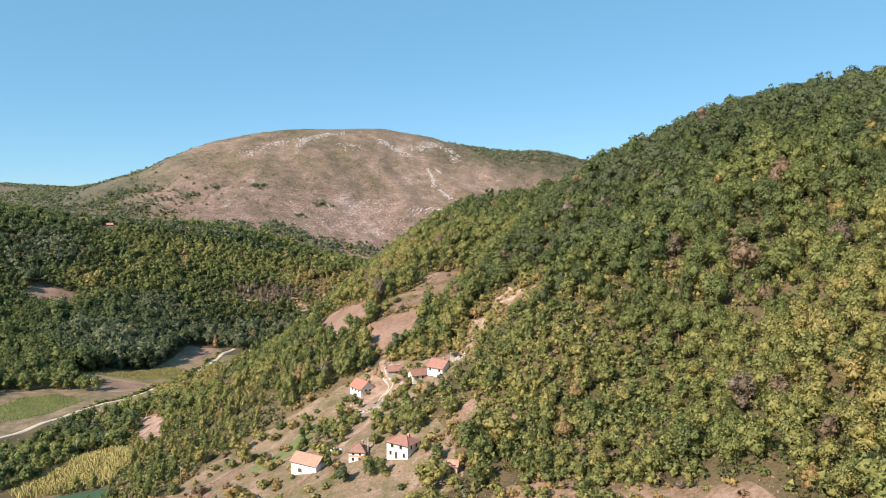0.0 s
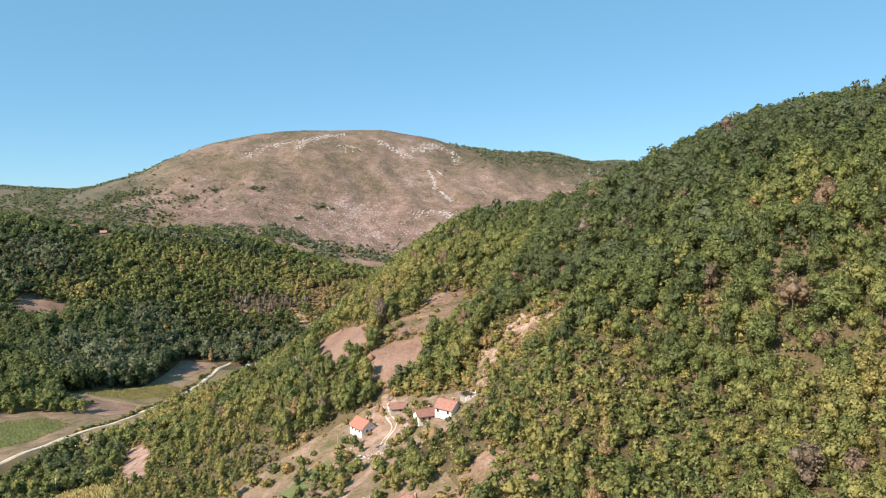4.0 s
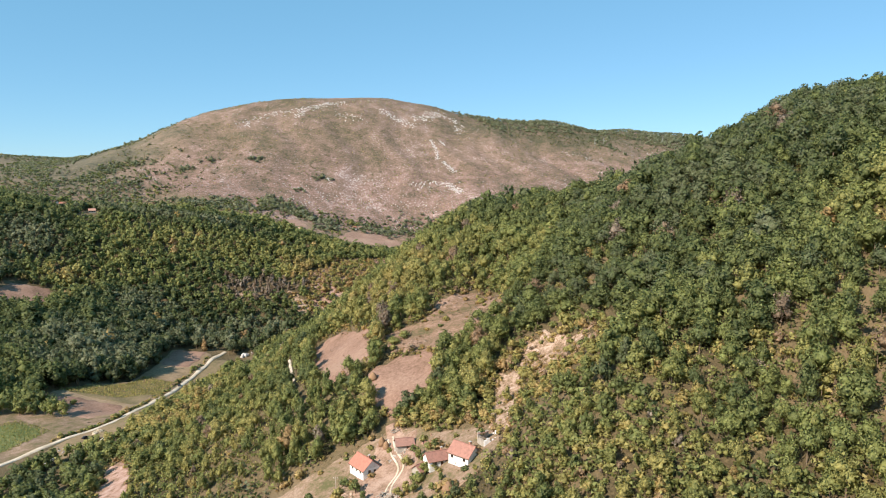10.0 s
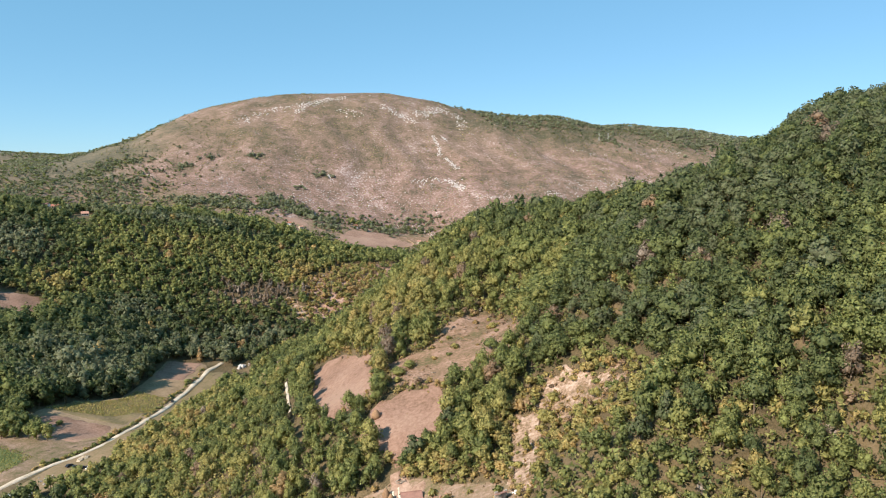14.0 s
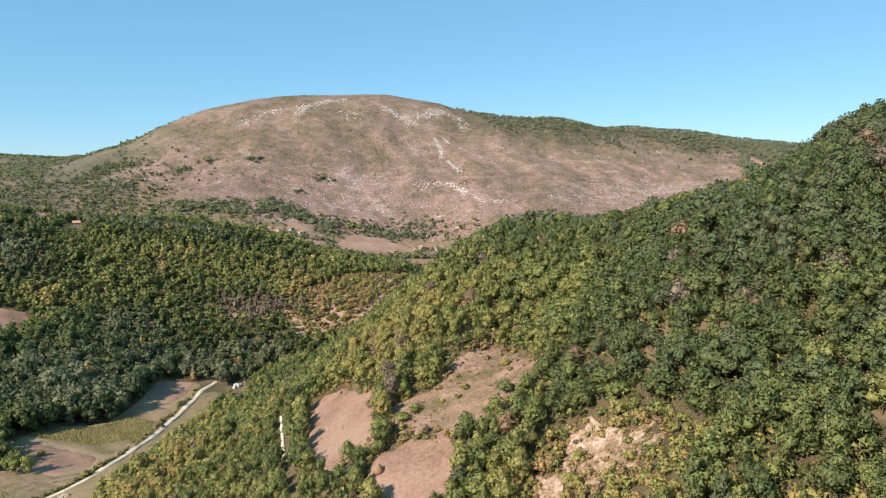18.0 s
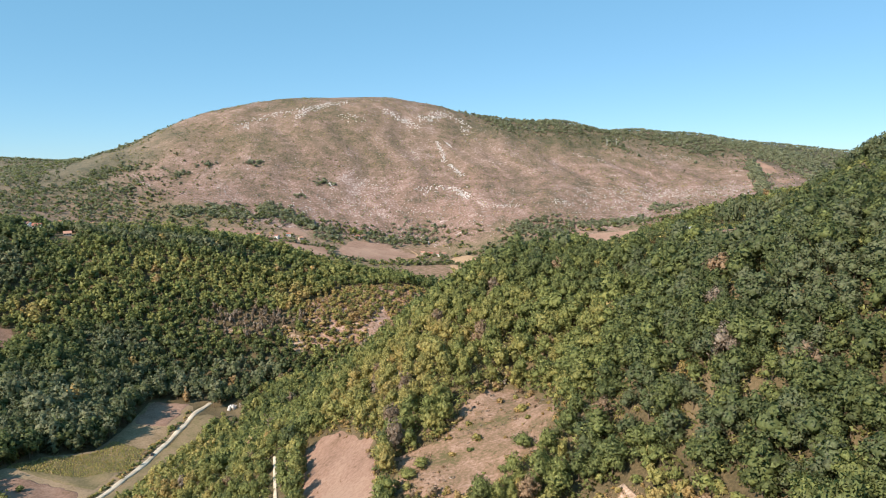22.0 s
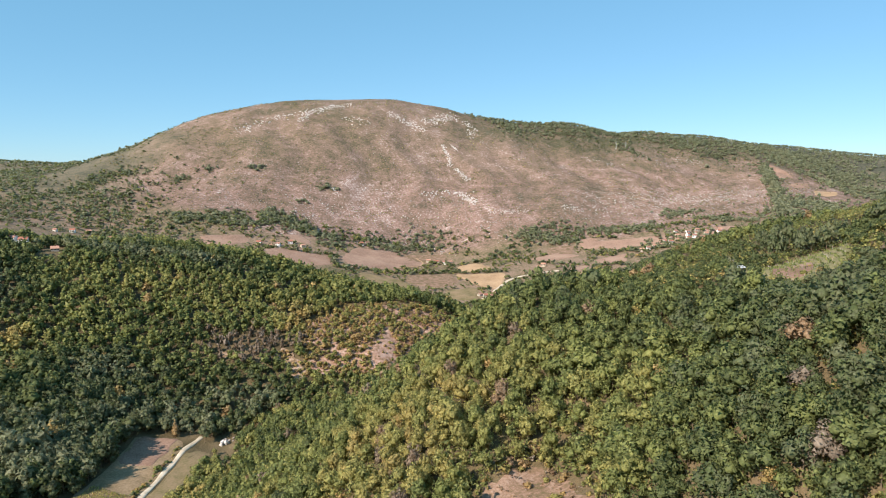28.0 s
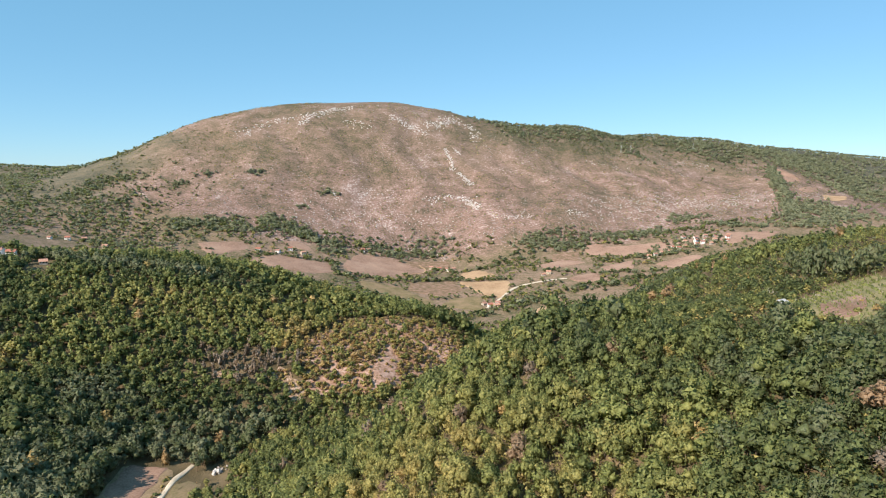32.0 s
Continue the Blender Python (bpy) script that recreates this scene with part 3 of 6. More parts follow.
# ---- roads ----
VALLEY_ROAD = [(-215, 360), (-204, 385), (-193, 408), (-183, 430), (-172, 452), (-157, 477), (-149, 510), (-146, 556), (-144, 605), (-137, 668), (-131, 690)]
ribbon("road", VALLEY_ROAD, 3.9, GRAVEL, "pale unpaved gravel road through the valley")
ribbon("forest_track", [(-46, 447), (-42, 420), (-38, 392), (-36, 380)], 1.5, GRAVEL, "pale stony track beside the hay meadow", "track")
FARM_TRACK = [(6, 300), (6, 293), (6.1, 287.5), (7.6, 281.5), (9.1, 276), (8.6, 272), (5.8, 270.2), (4.3, 267), (4.1, 263), (4.4, 257), (0, 248), (-6, 240), (-10, 232)]
ribbon("farm_track", FARM_TRACK, 3.4, YARD_EARTH, "tan double-rutted farm track", "track", step=1.2)
for side in (-0.85, 0.85):
    ribbon("wheel_rut", [(x + side, y + 0.25 * side) for x, y in FARM_TRACK[1:10]], 0.75, GRAVEL, "pale wheel rut of the farm track", "track", 0.5, 1.2)
ribbon("field_lane", [(-8, 228), (-26, 214), (-42, 196)], 2.6, ROUGH_MEADOW, "dusty lane below the barn", "track")
ribbon("plain_road", [(168, 1285), (190, 1320), (216, 1366), (236, 1400), (280, 1412), (334, 1418)], 6, GRAVEL, "pale gravel road on the plain", "road", 1.0, 8)
ribbon("plain_lane", [(30, 1530), (60, 1560), (90, 1575), (95, 1610), (80, 1640)], 4, STUBBLE, "dusty farm lane on the plain", "track", 1.2, 8)

# ---- trees: prototypes of trunk, limbs and leaf clumps ----
rng = np.random.default_rng(7)
CUBE = np.array([(-1, -1, -1), (1, -1, -1), (1, 1, -1), (-1, 1, -1), (-1, -1, 1), (1, -1, 1), (1, 1, 1), (-1, 1, 1)], float)
CUBE_FACES = np.array([(0, 3, 2, 1), (4, 5, 6, 7), (0, 1, 5, 4), (1, 2, 6, 5), (2, 3, 7, 6), (3, 0, 4, 7)])
OCTA = np.array([(1, 0, 0), (0, 1, 0), (-1, 0, 0), (0, -1, 0), (0, 0, 1), (0, 0, -1)], float)
OCTA_TRIS = np.array([(0, 1, 4), (1, 2, 4), (2, 3, 4), (3, 0, 4), (1, 0, 5), (2, 1, 5), (3, 2, 5), (0, 3, 5)])


def lumps(centres, radii, r):
    """Small uneven dark bodies inside the crown."""
    v, f = [], []
    for c, s in zip(centres, radii):
        w = OCTA * (s * r.uniform(0.85, 1.2, (6, 1)))
        f.append(OCTA_TRIS + 6 * len(v))
        v.append(w + c)
    return np.concatenate(v), np.concatenate(f), np.tile(OCTA, (len(v), 1))


def clumps(centres, radii, count, size, r, droop=0.0):
    """Leaf clumps as tilted, uneven three-cornered sprays on the lobes' outsides."""
    k = r.choice(len(centres), count, p=radii ** 2 / (radii ** 2).sum())
    d = r.normal(size=(count, 3))
    d[:, 2] += 0.3
    d /= np.linalg.norm(d, axis=1)[:, None]
    p = centres[k] + d * (radii[k] * r.uniform(0.74, 1.12, count))[:, None]
    n = d + r.normal(scale=0.7, size=(count, 3))
    n[:, 2] += 0.2 - droop
    n /= np.linalg.norm(n, axis=1)[:, None]
    a = np.cross(n, r.normal(size=(count, 3)))
    a /= np.linalg.norm(a, axis=1)[:, None]
    b = np.cross(n, a)
    s = size * r.uniform(0.7, 1.15, count)
    corners = []
    for ca, cb in ((-0.9, -0.55), (0.9, -0.55), (0.0, 1.05)):
        j = r.uniform(0.7, 1.3, (count, 2))
        corners.append(p + a * (ca * s * j[:, 0])[:, None] + b * (cb * s * j[:, 1])[:, None])
    v = np.stack(corners, 1).reshape(-1, 3)
    whole = p - np.array([0, 0, 0.45])
    soft = 0.3 * whole / np.linalg.norm(whole, axis=1)[:, None] + 0.42 * d + 0.30 * n
    return v, np.arange(3 * count).reshape(-1, 3), np.repeat(soft, 3, 0)


def stem(points, radii, sides=4):
    """A tapered trunk or limb through the points."""
    p = np.array(points, float)
    v, f = [], []
    ang = np.arange(sides) * 2 * np.pi / sides
    for q, s in zip(p, radii):
        v.append(q + np.column_stack([np.cos(ang) * s, np.sin(ang) * s, np.zeros(sides)]))
    for i in range(len(p) - 1):
        for k in range(sides):
            f.append((i * sides + k, i * sides + (k + 1) % sides, (i + 1) * sides + (k + 1) % sides, (i + 1) * sides + k))
    return np.concatenate(v), np.array(f)


def join(pieces):
    n, f = 0, []
    for piece in pieces:
        f.append(piece[1] + n)
        n += len(piece[0])
    return tuple([np.concatenate([q[0] for q in pieces]), np.concatenate(f)] + [np.concatenate([q[k] for q in pieces]) for k in range(2, len(pieces[0]))])


def crown_lobes(shape, r):
    """Lobes of a crown of unit height: 'round', 'tall', 'bush' or 'cone'."""
    if shape == "round":
        c = [(0, 0, 0.62)] + [(0.24 * math.cos(a) * r.uniform(0.7, 1.2), 0.24 * math.sin(a) * r.uniform(0.7, 1.2), r.uniform(0.26, 0.72)) for a in np.arange(6) * 1.05 + r.uniform(0, 6)] + [(0.05, 0, 0.84)]
        s = [0.26] + list(r.uniform(0.14, 0.22, 6)) + [0.16]
    elif shape == "tall":
        c = [(0, 0, 0.55)] + [(0.15 * math.cos(a), 0.15 * math.sin(a), z + r.uniform(-0.05, 0.05)) for a, z in zip(np.arange(7) * 2.4 + r.uniform(0, 6), (0.3, 0.38, 0.48, 0.58, 0.68, 0.78, 0.86))]
        s = [0.2] + list(np.array([0.16, 0.17, 0.17, 0.16, 0.14, 0.12, 0.1]) * r.uniform(0.85, 1.2, 7))
    elif shape == "cone":
        c = [(0.1 * math.cos(a) * (1 - z), 0.1 * math.sin(a) * (1 - z), z) for a, z in zip(np.arange(8) * 2.4 + r.uniform(0, 6), np.linspace(0.2, 0.93, 8))]
        s = [0.24 * (1.05 - z) + 0.03 for z in np.linspace(0.2, 0.93, 8)]
    else:
        c = [(0.3 * math.cos(a) * r.uniform(0.5, 1.2), 0.3 * math.sin(a) * r.uniform(0.5, 1.2), r.uniform(0.3, 0.55)) for a in np.arange(5) * 1.26 + r.uniform(0, 6)] + [(0, 0, 0.62)]
        s = list(r.uniform(0.22, 0.34, 5)) + [0.3]
    return np.array(c), np.array(s)


def tree_parts(shape, count, size, seed, inner=8):
    """Crown and wood of one tree, unit height, standing at the origin."""
    r = np.random.default_rng(seed)
    c, s = crown_lobes(shape, r)
    big = np.argsort(-s)[:inner]
    leafy = clumps(c, s, count, size, r, 0.3 if shape == "cone" else 0.0)
    crown = join([leafy, lumps(c[big], s[big] * 0.8, r)]) if inner else leafy
    lean = r.uniform(-0.03, 0.03, 2)
    wood = [stem([(0, 0, -0.06), (lean[0], lean[1], 0.25), (lean[0] * 2, lean[1] * 2, 0.7)], (0.026, 0.02, 0.006), 5)]
    for k in range(1, min(5, len(c))):
        wood.append(stem([(lean[0], lean[1], 0.2 + 0.06 * k), tuple(c[k] * 0.6 + np.array([0, 0, 0.15])), tuple(c[k])], (0.013, 0.009, 0.003), 3))
    return crown, join(wood)


def tinted(name, verts, faces, tint, material, normals=None):
    """A mesh whose 'tint' picks its leaf colour; normals: soft shading over the rounded lobes."""
    me = mesh_from(name, verts, faces, material, normals is not None)
    if normals is not None:
        me.normals_split_custom_set_from_vertices(normals / np.linalg.norm(normals, axis=1)[:, None])
    at = me.attributes.new("tint", "FLOAT", "POINT")
    at.data.foreach_set("value", np.ascontiguousarray(tint, dtype=np.float32))
    return me


def forest(name, place, high, wide, tint, shapes, count, size, label, category="trees", variants=7, inner=4):
    """Many trees as one mesh: place (n, 2), heights, widths and tints of each."""
    protos = []
    for k in range(variants):
        crown, wood = tree_parts(shapes[k % len(shapes)], count, size, 100 + k * 13 + count, inner)
        trunk = stem([(0, 0, -0.08), (0, 0, 0.5)], (0.022, 0.012), 3)
        protos.append((crown, trunk))
    z = lie(place[:, 0], place[:, 1])
    pick, turn = rng.integers(0, variants, len(place)), rng.uniform(0, 6.283, len(place))
    for which, nm, mat in ((0, name, LEAVES), (1, name + "_trunks", BARK))[:2 if count > 12 else 1]:
        v_all, f_all, t_all, n_all, n = [], [], [], [], 0
        for k in range(variants):
            m = pick == k
            if not m.any():
                continue
            v, f = protos[k][which][:2]
            c, s = np.cos(turn[m])[:, None], np.sin(turn[m])[:, None]
            x = (v[None, :, 0] * c - v[None, :, 1] * s) * wide[m][:, None] + place[m, 0][:, None]
            y = (v[None, :, 0] * s + v[None, :, 1] * c) * wide[m][:, None] + place[m, 1][:, None]
            zz = v[None, :, 2] * high[m][:, None] + z[m][:, None]
            v_all.append(np.stack([x, y, zz], -1).reshape(-1, 3))
            f_all.append((f[None] + (np.arange(m.sum()) * len(v))[:, None, None] + n).reshape(-1, f.shape[1]))
            t_all.append(np.repeat(tint[m], len(v)))
            if which == 0:
                o = protos[k][0][2]
                n_all.append(np.stack([o[None, :, 0] * c - o[None, :, 1] * s, o[None, :, 0] * s + o[None, :, 1] * c, np.repeat(o[None, :, 2], m.sum(), 0)], -1).reshape(-1, 3))
            n += m.sum() * len(v)
        me = tinted(nm, np.concatenate(v_all), np.concatenate(f_all), np.concatenate(t_all), mat, np.concatenate(n_all) if n_all else None)
        ob = new(nm, me)
        if which == 0:
            thing = tagged(ob, label, category, kind="stuff")
        else:
            ob.name = "trunks"
            ob.parent = thing
    return thing


def wave(x, y, scale, shift=0.0):
    """A smooth wandering field between -1 and 1."""
    a = np.sin(x / scale + 1.3 * np.sin(y / scale * 0.83 + shift) + shift) + np.sin(y / scale * 1.17 + 1.1 * np.sin(x / scale * 0.71 - shift) + 2 * shift)
    b = np.sin(x / scale * 2.3 + y / scale * 1.9 + shift) * 0.6
    return np.clip((a + b) / 2.2, -1, 1)


def scatter(x0, x1, y0, y1, gap):
    """Evenly thrown places about gap metres apart."""
    xs, ys = np.arange(x0, x1, gap), np.arange(y0, y1, gap * 0.87)
    x, y = np.meshgrid(xs, ys)
    x = x + (np.arange(len(ys)) % 2)[:, None] * gap / 2
    p = np.column_stack([x.ravel(), y.ravel()]) + rng.uniform(-0.42, 0.42, (x.size, 2)) * gap
    return p


OUTCROP_GAP = [(-121, 688), (-105, 688), (-98, 650), (-112, 650)]
SLIP_EDGE = [(30, 268), (40, 262), (60, 256), (80, 258), (82, 280), (70, 314), (46, 312), (34, 285)]
CLEARINGS = [HAY_MEADOW, LOWER_MEADOW, UPPER_MEADOW, YARD, LANDSLIP, GULLY, STRIP_FIELD, BARE_BANK, CORN, NETTED, VALLEY_MEADOW, ROADSIDE, GREEN_CROP, LEFT_CLEARING, RIGHT_FIELD,
             RED_SLIP, PINK_SLIP, FAR_SLIP, PALE_SPOT, SOUTH_BRUSH, SLIP_EDGE, FALLOW_BANK, [(-386, 946), (-352, 946), (-345, 900), (-374, 896)], [(-335, 914), (-310, 914), (-304, 872), (-326, 870)]]


def from_line(p, line):
    """Distance of places from a line."""
    q = np.array(line, float)
    best = np.full(len(p), 1e9)
    for a, b in zip(q[:-1], q[1:]):
        t = np.clip(((p - a) @ (b - a)) / ((b - a) @ (b - a)), 0, 1)
        best = np.minimum(best, np.hypot(*(p - (a + t[:, None] * (b - a))).T))
    return best


TRACK_LINE = [(-46, 447), (-42, 420), (-38, 392), (-34, 370), (-29, 346), (-26, 336)]


def wooded(p):
    keep = np.ones(len(p), bool)
    for c in CLEARINGS:
        keep &= ~inside(p[:, 0], p[:, 1], c)
    return keep & (from_line(p, VALLEY_ROAD) > 5.5) & (from_line(p, TRACK_LINE) > 2.2) & ~inside(p[:, 0], p[:, 1], OUTCROP_GAP)


# ---- the hillside wood ----
# patches of one leaf colour: x, y, half widths, tint
HILL_SHADES = [(84, 325, 26, 42, 0.14), (150, 330, 50, 70, 0.14), (110, 400, 30, 40, 0.15), (105, 270, 30, 30, 0.17), (66, 400, 30, 38, 0.33), (8, 430, 34, 46, 0.46), (24, 362, 18, 14, 0.5), (118, 165, 34, 32, 0.40), (88, 118, 26, 26, 0.38),
               (60, 205, 24, 36, 0.36), (-60, 330, 30, 50, 0.42), (-100, 450, 22, 50, 0.45), (-40, 330, 10, 14, 0.2), (-42, 440, 7, 26, 0.16), (150, 250, 25, 25, 0.33), (120, 480, 40, 30, 0.26), (-30, 520, 40, 60, 0.30), (-70, 600, 30, 60, 0.26)]
OLIVE_SCRUB = [(36, 250), (58, 246), (76, 226), (88, 190), (84, 160), (62, 148), (40, 172), (34, 215)]


def BANK(y):
    """The stream between the two valley sides."""
    return np.interp(y, [300, 452, 477, 556, 668, 700, 735, 760, 800, 860, 940, 1000], [-214, -150, -136, -126, -116, -108, -80, -20, 60, 108, 128, 130])


p = scatter(-150, 330, 78, 770, 5.9)
x, y = p.T
p = p[wooded(p) & (x < 0.80 * y + 22) & (x > -0.52 * y - 10) & (from_line(p, VALLEY_ROAD) > 9) & (x > -122)
      & ~((x > 245) & (y < 470)) & ~((x > 130) & (y > 580)) & (x < 330 - 0.35 * y + 80 * (y < 590)) & (x > BANK(y) + 6) & (lie(x, y) > 1)]
p = p[(p[:, 0] > -40) | (p[:, 1] > 470) | (rng.random(len(p)) < np.where(p[:, 1] < 335, 0.6, 0.88))]
x, y = p.T
hi = lie(x, y)
mood = wave(x, y, 26, 0.4)
fine = wave(x, y, 8.5, 1.9)
crest = np.clip((hi - 105) / 50, 0, 1)
low = np.clip((190 - y) / 90, 0, 1)
tint = 0.29 - 0.14 * crest - 0.05 * np.clip((x - 90) / 30, 0, 1) * np.clip((y - 230) / 40, 0, 1) + 0.07 * mood + 0.05 * fine
for cx, cy, rx, ry, shade in HILL_SHADES:
    near = np.exp(-(((x - cx) / rx) ** 2 + ((y - cy) / ry) ** 2))
    tint = tint + near * (shade - tint)
tint = tint + rng.normal(0, 0.05, len(p)) + 0.03 * fine
odd = rng.random(len(p))
tint = np.where(odd < 0.018, rng.uniform(0.5, 0.64, len(p)), tint)
tint = np.where(odd > 0.982, rng.uniform(0.76, 0.92, len(p)), tint)
tint = np.clip(tint, 0.1, 1)
grove = inside(x, y, [(200, 522), (214, 512), (226, 508), (232, 486), (300, 470), (310, 590), (232, 590), (208, 548)])
scrub = inside(x, y, [(108, 446), (128, 418), (140, 406), (176, 402), (215, 420), (228, 470), (214, 486), (206, 528), (225, 582), (108, 582)])
tint = np.where(scrub, 0.21 + 0.45 * (tint - 0.25), tint)
tint += 0.2 * np.exp(-((x + 116) ** 2 / 300 + (y - 480) ** 2 / 2500))
tint = np.where(grove, 0.15 + 0.3 * (tint - 0.3), tint)
high = rng.uniform(7, 11.5, len(p)) * np.where((x > 132) & (x < 215) & (y > 372) & (y < 428), 0.66, 1.0) * np.where(grove, 1.18, 1.0) * np.where(scrub & ~grove, 0.46, 1.0) * np.where((x < -40) & (y < 470), 0.72, 1.0) * np.where(inside(x, y, OLIVE_SCRUB), rng.uniform(0.42, 0.85, len(p)), 1.0) * np.where((x > 28) & (x < 62) & (y > 236) & (y < 266), 0.62, 1.0) * (1 + 0.15 * crest) * np.where((x > 8) & (x < 42) & (y > 225) & (y < 264), 0.5, 1.0) * (1 - 0.12 * low) * np.where(odd < 0.16, 0.65, 1) * np.where(rng.random(len(p)) < 0.12, 1.22, 1)
wide = high * rng.uniform(0.74, 1.0, len(p)) * (1 + 0.15 * low) * np.where((x > 62) & (y > 250) & (y < 430), 1.22, 1.0) * np.where(grove, 0.72, 1.0) * np.where(scrub & ~grove, 1.45, 1.0) * np.where((x < -12) & (y < 340), 0.72, 1.0)
FRONT = (y < 345)
SINGLE = FRONT & (y > 170) & (x > -80) & (x < 72) & (y < 332) & (rng.random(len(p)) < 0.95)
SINGLE &= np.cumsum(SINGLE) <= 190
singles = (p[SINGLE], high[SINGLE], wide[SINGLE], tint[SINGLE])
FRONT &= ~SINGLE
NEAR = FRONT & (y < 235)
FRONT &= ~NEAR
REST = ~(FRONT | SINGLE | NEAR)
forest("near_wood", p[NEAR], high[NEAR], wide[NEAR], tint[NEAR], ("round", "round", "tall", "round"), 680, 0.035, "olive and yellowing broadleaf wood on the lower hillside", inner=6)
forest("hillside_wood", p[FRONT], high[FRONT], wide[FRONT], tint[FRONT], ("round", "round", "tall", "round"), 500, 0.042, "mixed green and autumn-tinged broadleaf wood on the hillside", inner=6)
NEXT = REST & (y < 480)
REST &= ~NEXT
forest("ridge_wood", p[NEXT], high[NEXT], wide[NEXT], tint[NEXT], ("round", "tall", "round"), 340, 0.050, "green broadleaf wood over the ridge, yellowing in patches", inner=6)
forest("far_ridge_wood", p[REST], high[REST], wide[REST], tint[REST], ("round", "tall", "round"), 84, 0.088, "green broadleaf wood behind the ridge", inner=2)

u = np.concatenate([scatter(-130, 215, 84, 480, 4.2), scatter(110, 315, 482, 600, 4.6)])
u = u[wooded(u) & (u[:, 0] < 0.80 * u[:, 1] + 10) & ~((u[:, 0] > 245) & (u[:, 1] < 470)) & (u[:, 0] > BANK(u[:, 1]) + 6) & (u[:, 0] > -0.52 * u[:, 1])]
hu = rng.uniform(2.4, 5.2, len(u))
forest("underwood", u, hu, hu * rng.uniform(0.9, 1.3, len(u)), np.clip(0.32 + 0.1 * wave(u[:, 0], u[:, 1], 20, 0.5) + rng.normal(0, 0.08, len(u)), 0.05, 0.8), ("bush",), 28, 0.135, "leafy underwood between the trees", "bushes", 5, 0)

# ---- undergrowth of the hillside, clearings and banks ----
q = scatter(-140, 200, 84, 470, 6.0)
sparse = np.zeros(len(q), bool)
chance = rng.random(len(q))
for zone, share in ((UPPER_MEADOW, 0.30), (YARD, 0.5), (LANDSLIP, 0.55), (SLIP_EDGE, 0.5), (SOUTH_BRUSH, 0.95), (BARE_BANK, 0.1), (STRIP_FIELD, 0.06), (RIGHT_FIELD, 0.05), (LOWER_MEADOW, 0.02)):
    sparse |= inside(q[:, 0], q[:, 1], zone) & (chance < share)
q = q[sparse & (from_line(q, [(8, 300), (10, 284), (4, 272), (1, 262), (-10, 232), (-42, 196)]) > 4)]
n = len(q)
hb = rng.uniform(0.9, 2.6, n) * np.where(inside(q[:, 0], q[:, 1], YARD) & (rng.random(n) < 0.4), 1.7, 1.0)
forest("bushes", q, hb, hb * rng.uniform(1.0, 1.6, n), np.clip(rng.normal(0.5, 0.16, n), 0.1, 0.95), ("bush",), 60, 0.18, "low olive and brown bushes in the clearings", "bushes", 5)

q = scatter(10, 84, 254, 318, 2.7)
behind = [(-2, 298), (12, 294), (22, 283), (36, 275), (48, 284), (50, 306), (28, 310), (10, 304)]
q = q[(inside(q[:, 0], q[:, 1], SLIP_EDGE) | inside(q[:, 0], q[:, 1], behind)) & ~inside(q[:, 0], q[:, 1], LANDSLIP) & ~inside(q[:, 0], q[:, 1], GULLY) & (np.hypot(q[:, 0] - 31, q[:, 1] - 264) > 9) & (rng.random(len(q)) < 0.9)]
n = len(q)
hb = rng.uniform(1.4, 5.4, n) * np.where(q[:, 1] < 288, 0.75, 1.0)
forest("young_growth", q, hb, hb * rng.uniform(0.9, 1.3, n), np.clip(rng.normal(0.45, 0.11, n), 0.1, 0.8), ("bush", "round", "tall"), 120, 0.11, "yellowing young trees and scrub round the landslip", "bushes", 6)

q = scatter(24, 104, 140, 262, 2.9)
gx_, gy_ = q.T
q = q[(inside(gx_, gy_, OLIVE_SCRUB) | (inside(gx_, gy_, [(70, 262), (104, 262), (104, 190), (88, 150), (70, 140), (60, 200)]) & (rng.random(len(q)) < 0.6)) | (inside(gx_, gy_, SOUTH_BRUSH) & (rng.random(len(q)) < 0.35))) & ~inside(gx_, gy_, YARD)]
n = len(q)
hb = rng.uniform(1.6, 4.6, n)
forest("scrub_cover", q, hb, hb * rng.uniform(0.9, 1.35, n), np.clip(0.37 + 0.08 * wave(q[:, 0], q[:, 1], 14, 0.6) + rng.normal(0, 0.07, n) + 0.45 * (rng.random(n) < 0.06), 0.12, 0.95), ("bush", "round", "bush"), 72, 0.095, "dense olive-green scrub on the slope above the farm", "bushes", 6, 3)

q = np.concatenate([scatter(50, 80, 272, 318, 2.4), scatter(32, 56, 256, 306, 2.2)])
q = q[(inside(q[:, 0], q[:, 1], LANDSLIP) | inside(q[:, 0], q[:, 1], GULLY)) & (rng.random(len(q)) < 0.3)]
n = len(q)
hb = rng.uniform(0.4, 2.2, n)
forest("slip_weeds", q, hb, hb * rng.uniform(0.8, 1.5, n), np.clip(rng.normal(0.55, 0.14, n), 0.25, 0.95), ("bush", "tall"), 40, 0.14, "yellowing weeds on the bare clay of the landslip", "bushes", 5, 1)

# weedy yellow and rusty fringes where the wood meets the clearings
edge = []
for zone, spread in ((HAY_MEADOW, 1.6), (UPPER_MEADOW, 1.8), (LOWER_MEADOW, 1.3), (LANDSLIP, 1.5), (GULLY, 1.2), (BARE_BANK, 1.4), (YARD, 2.2), (FALLOW_BANK, 1.5)):
    e = outline(zone, 0.6, 1.1)
    edge.append(e + rng.normal(0, spread, e.shape))
q = np.concatenate(edge)
q = q[(from_line(q, [(4, 300), (10, 284), (4, 272)]) > 4) & (rng.random(len(q)) < 0.85)]
n = len(q)
hb = rng.uniform(0.5, 2.6, n) * np.where(rng.random(n) < 0.15, 1.6, 1)
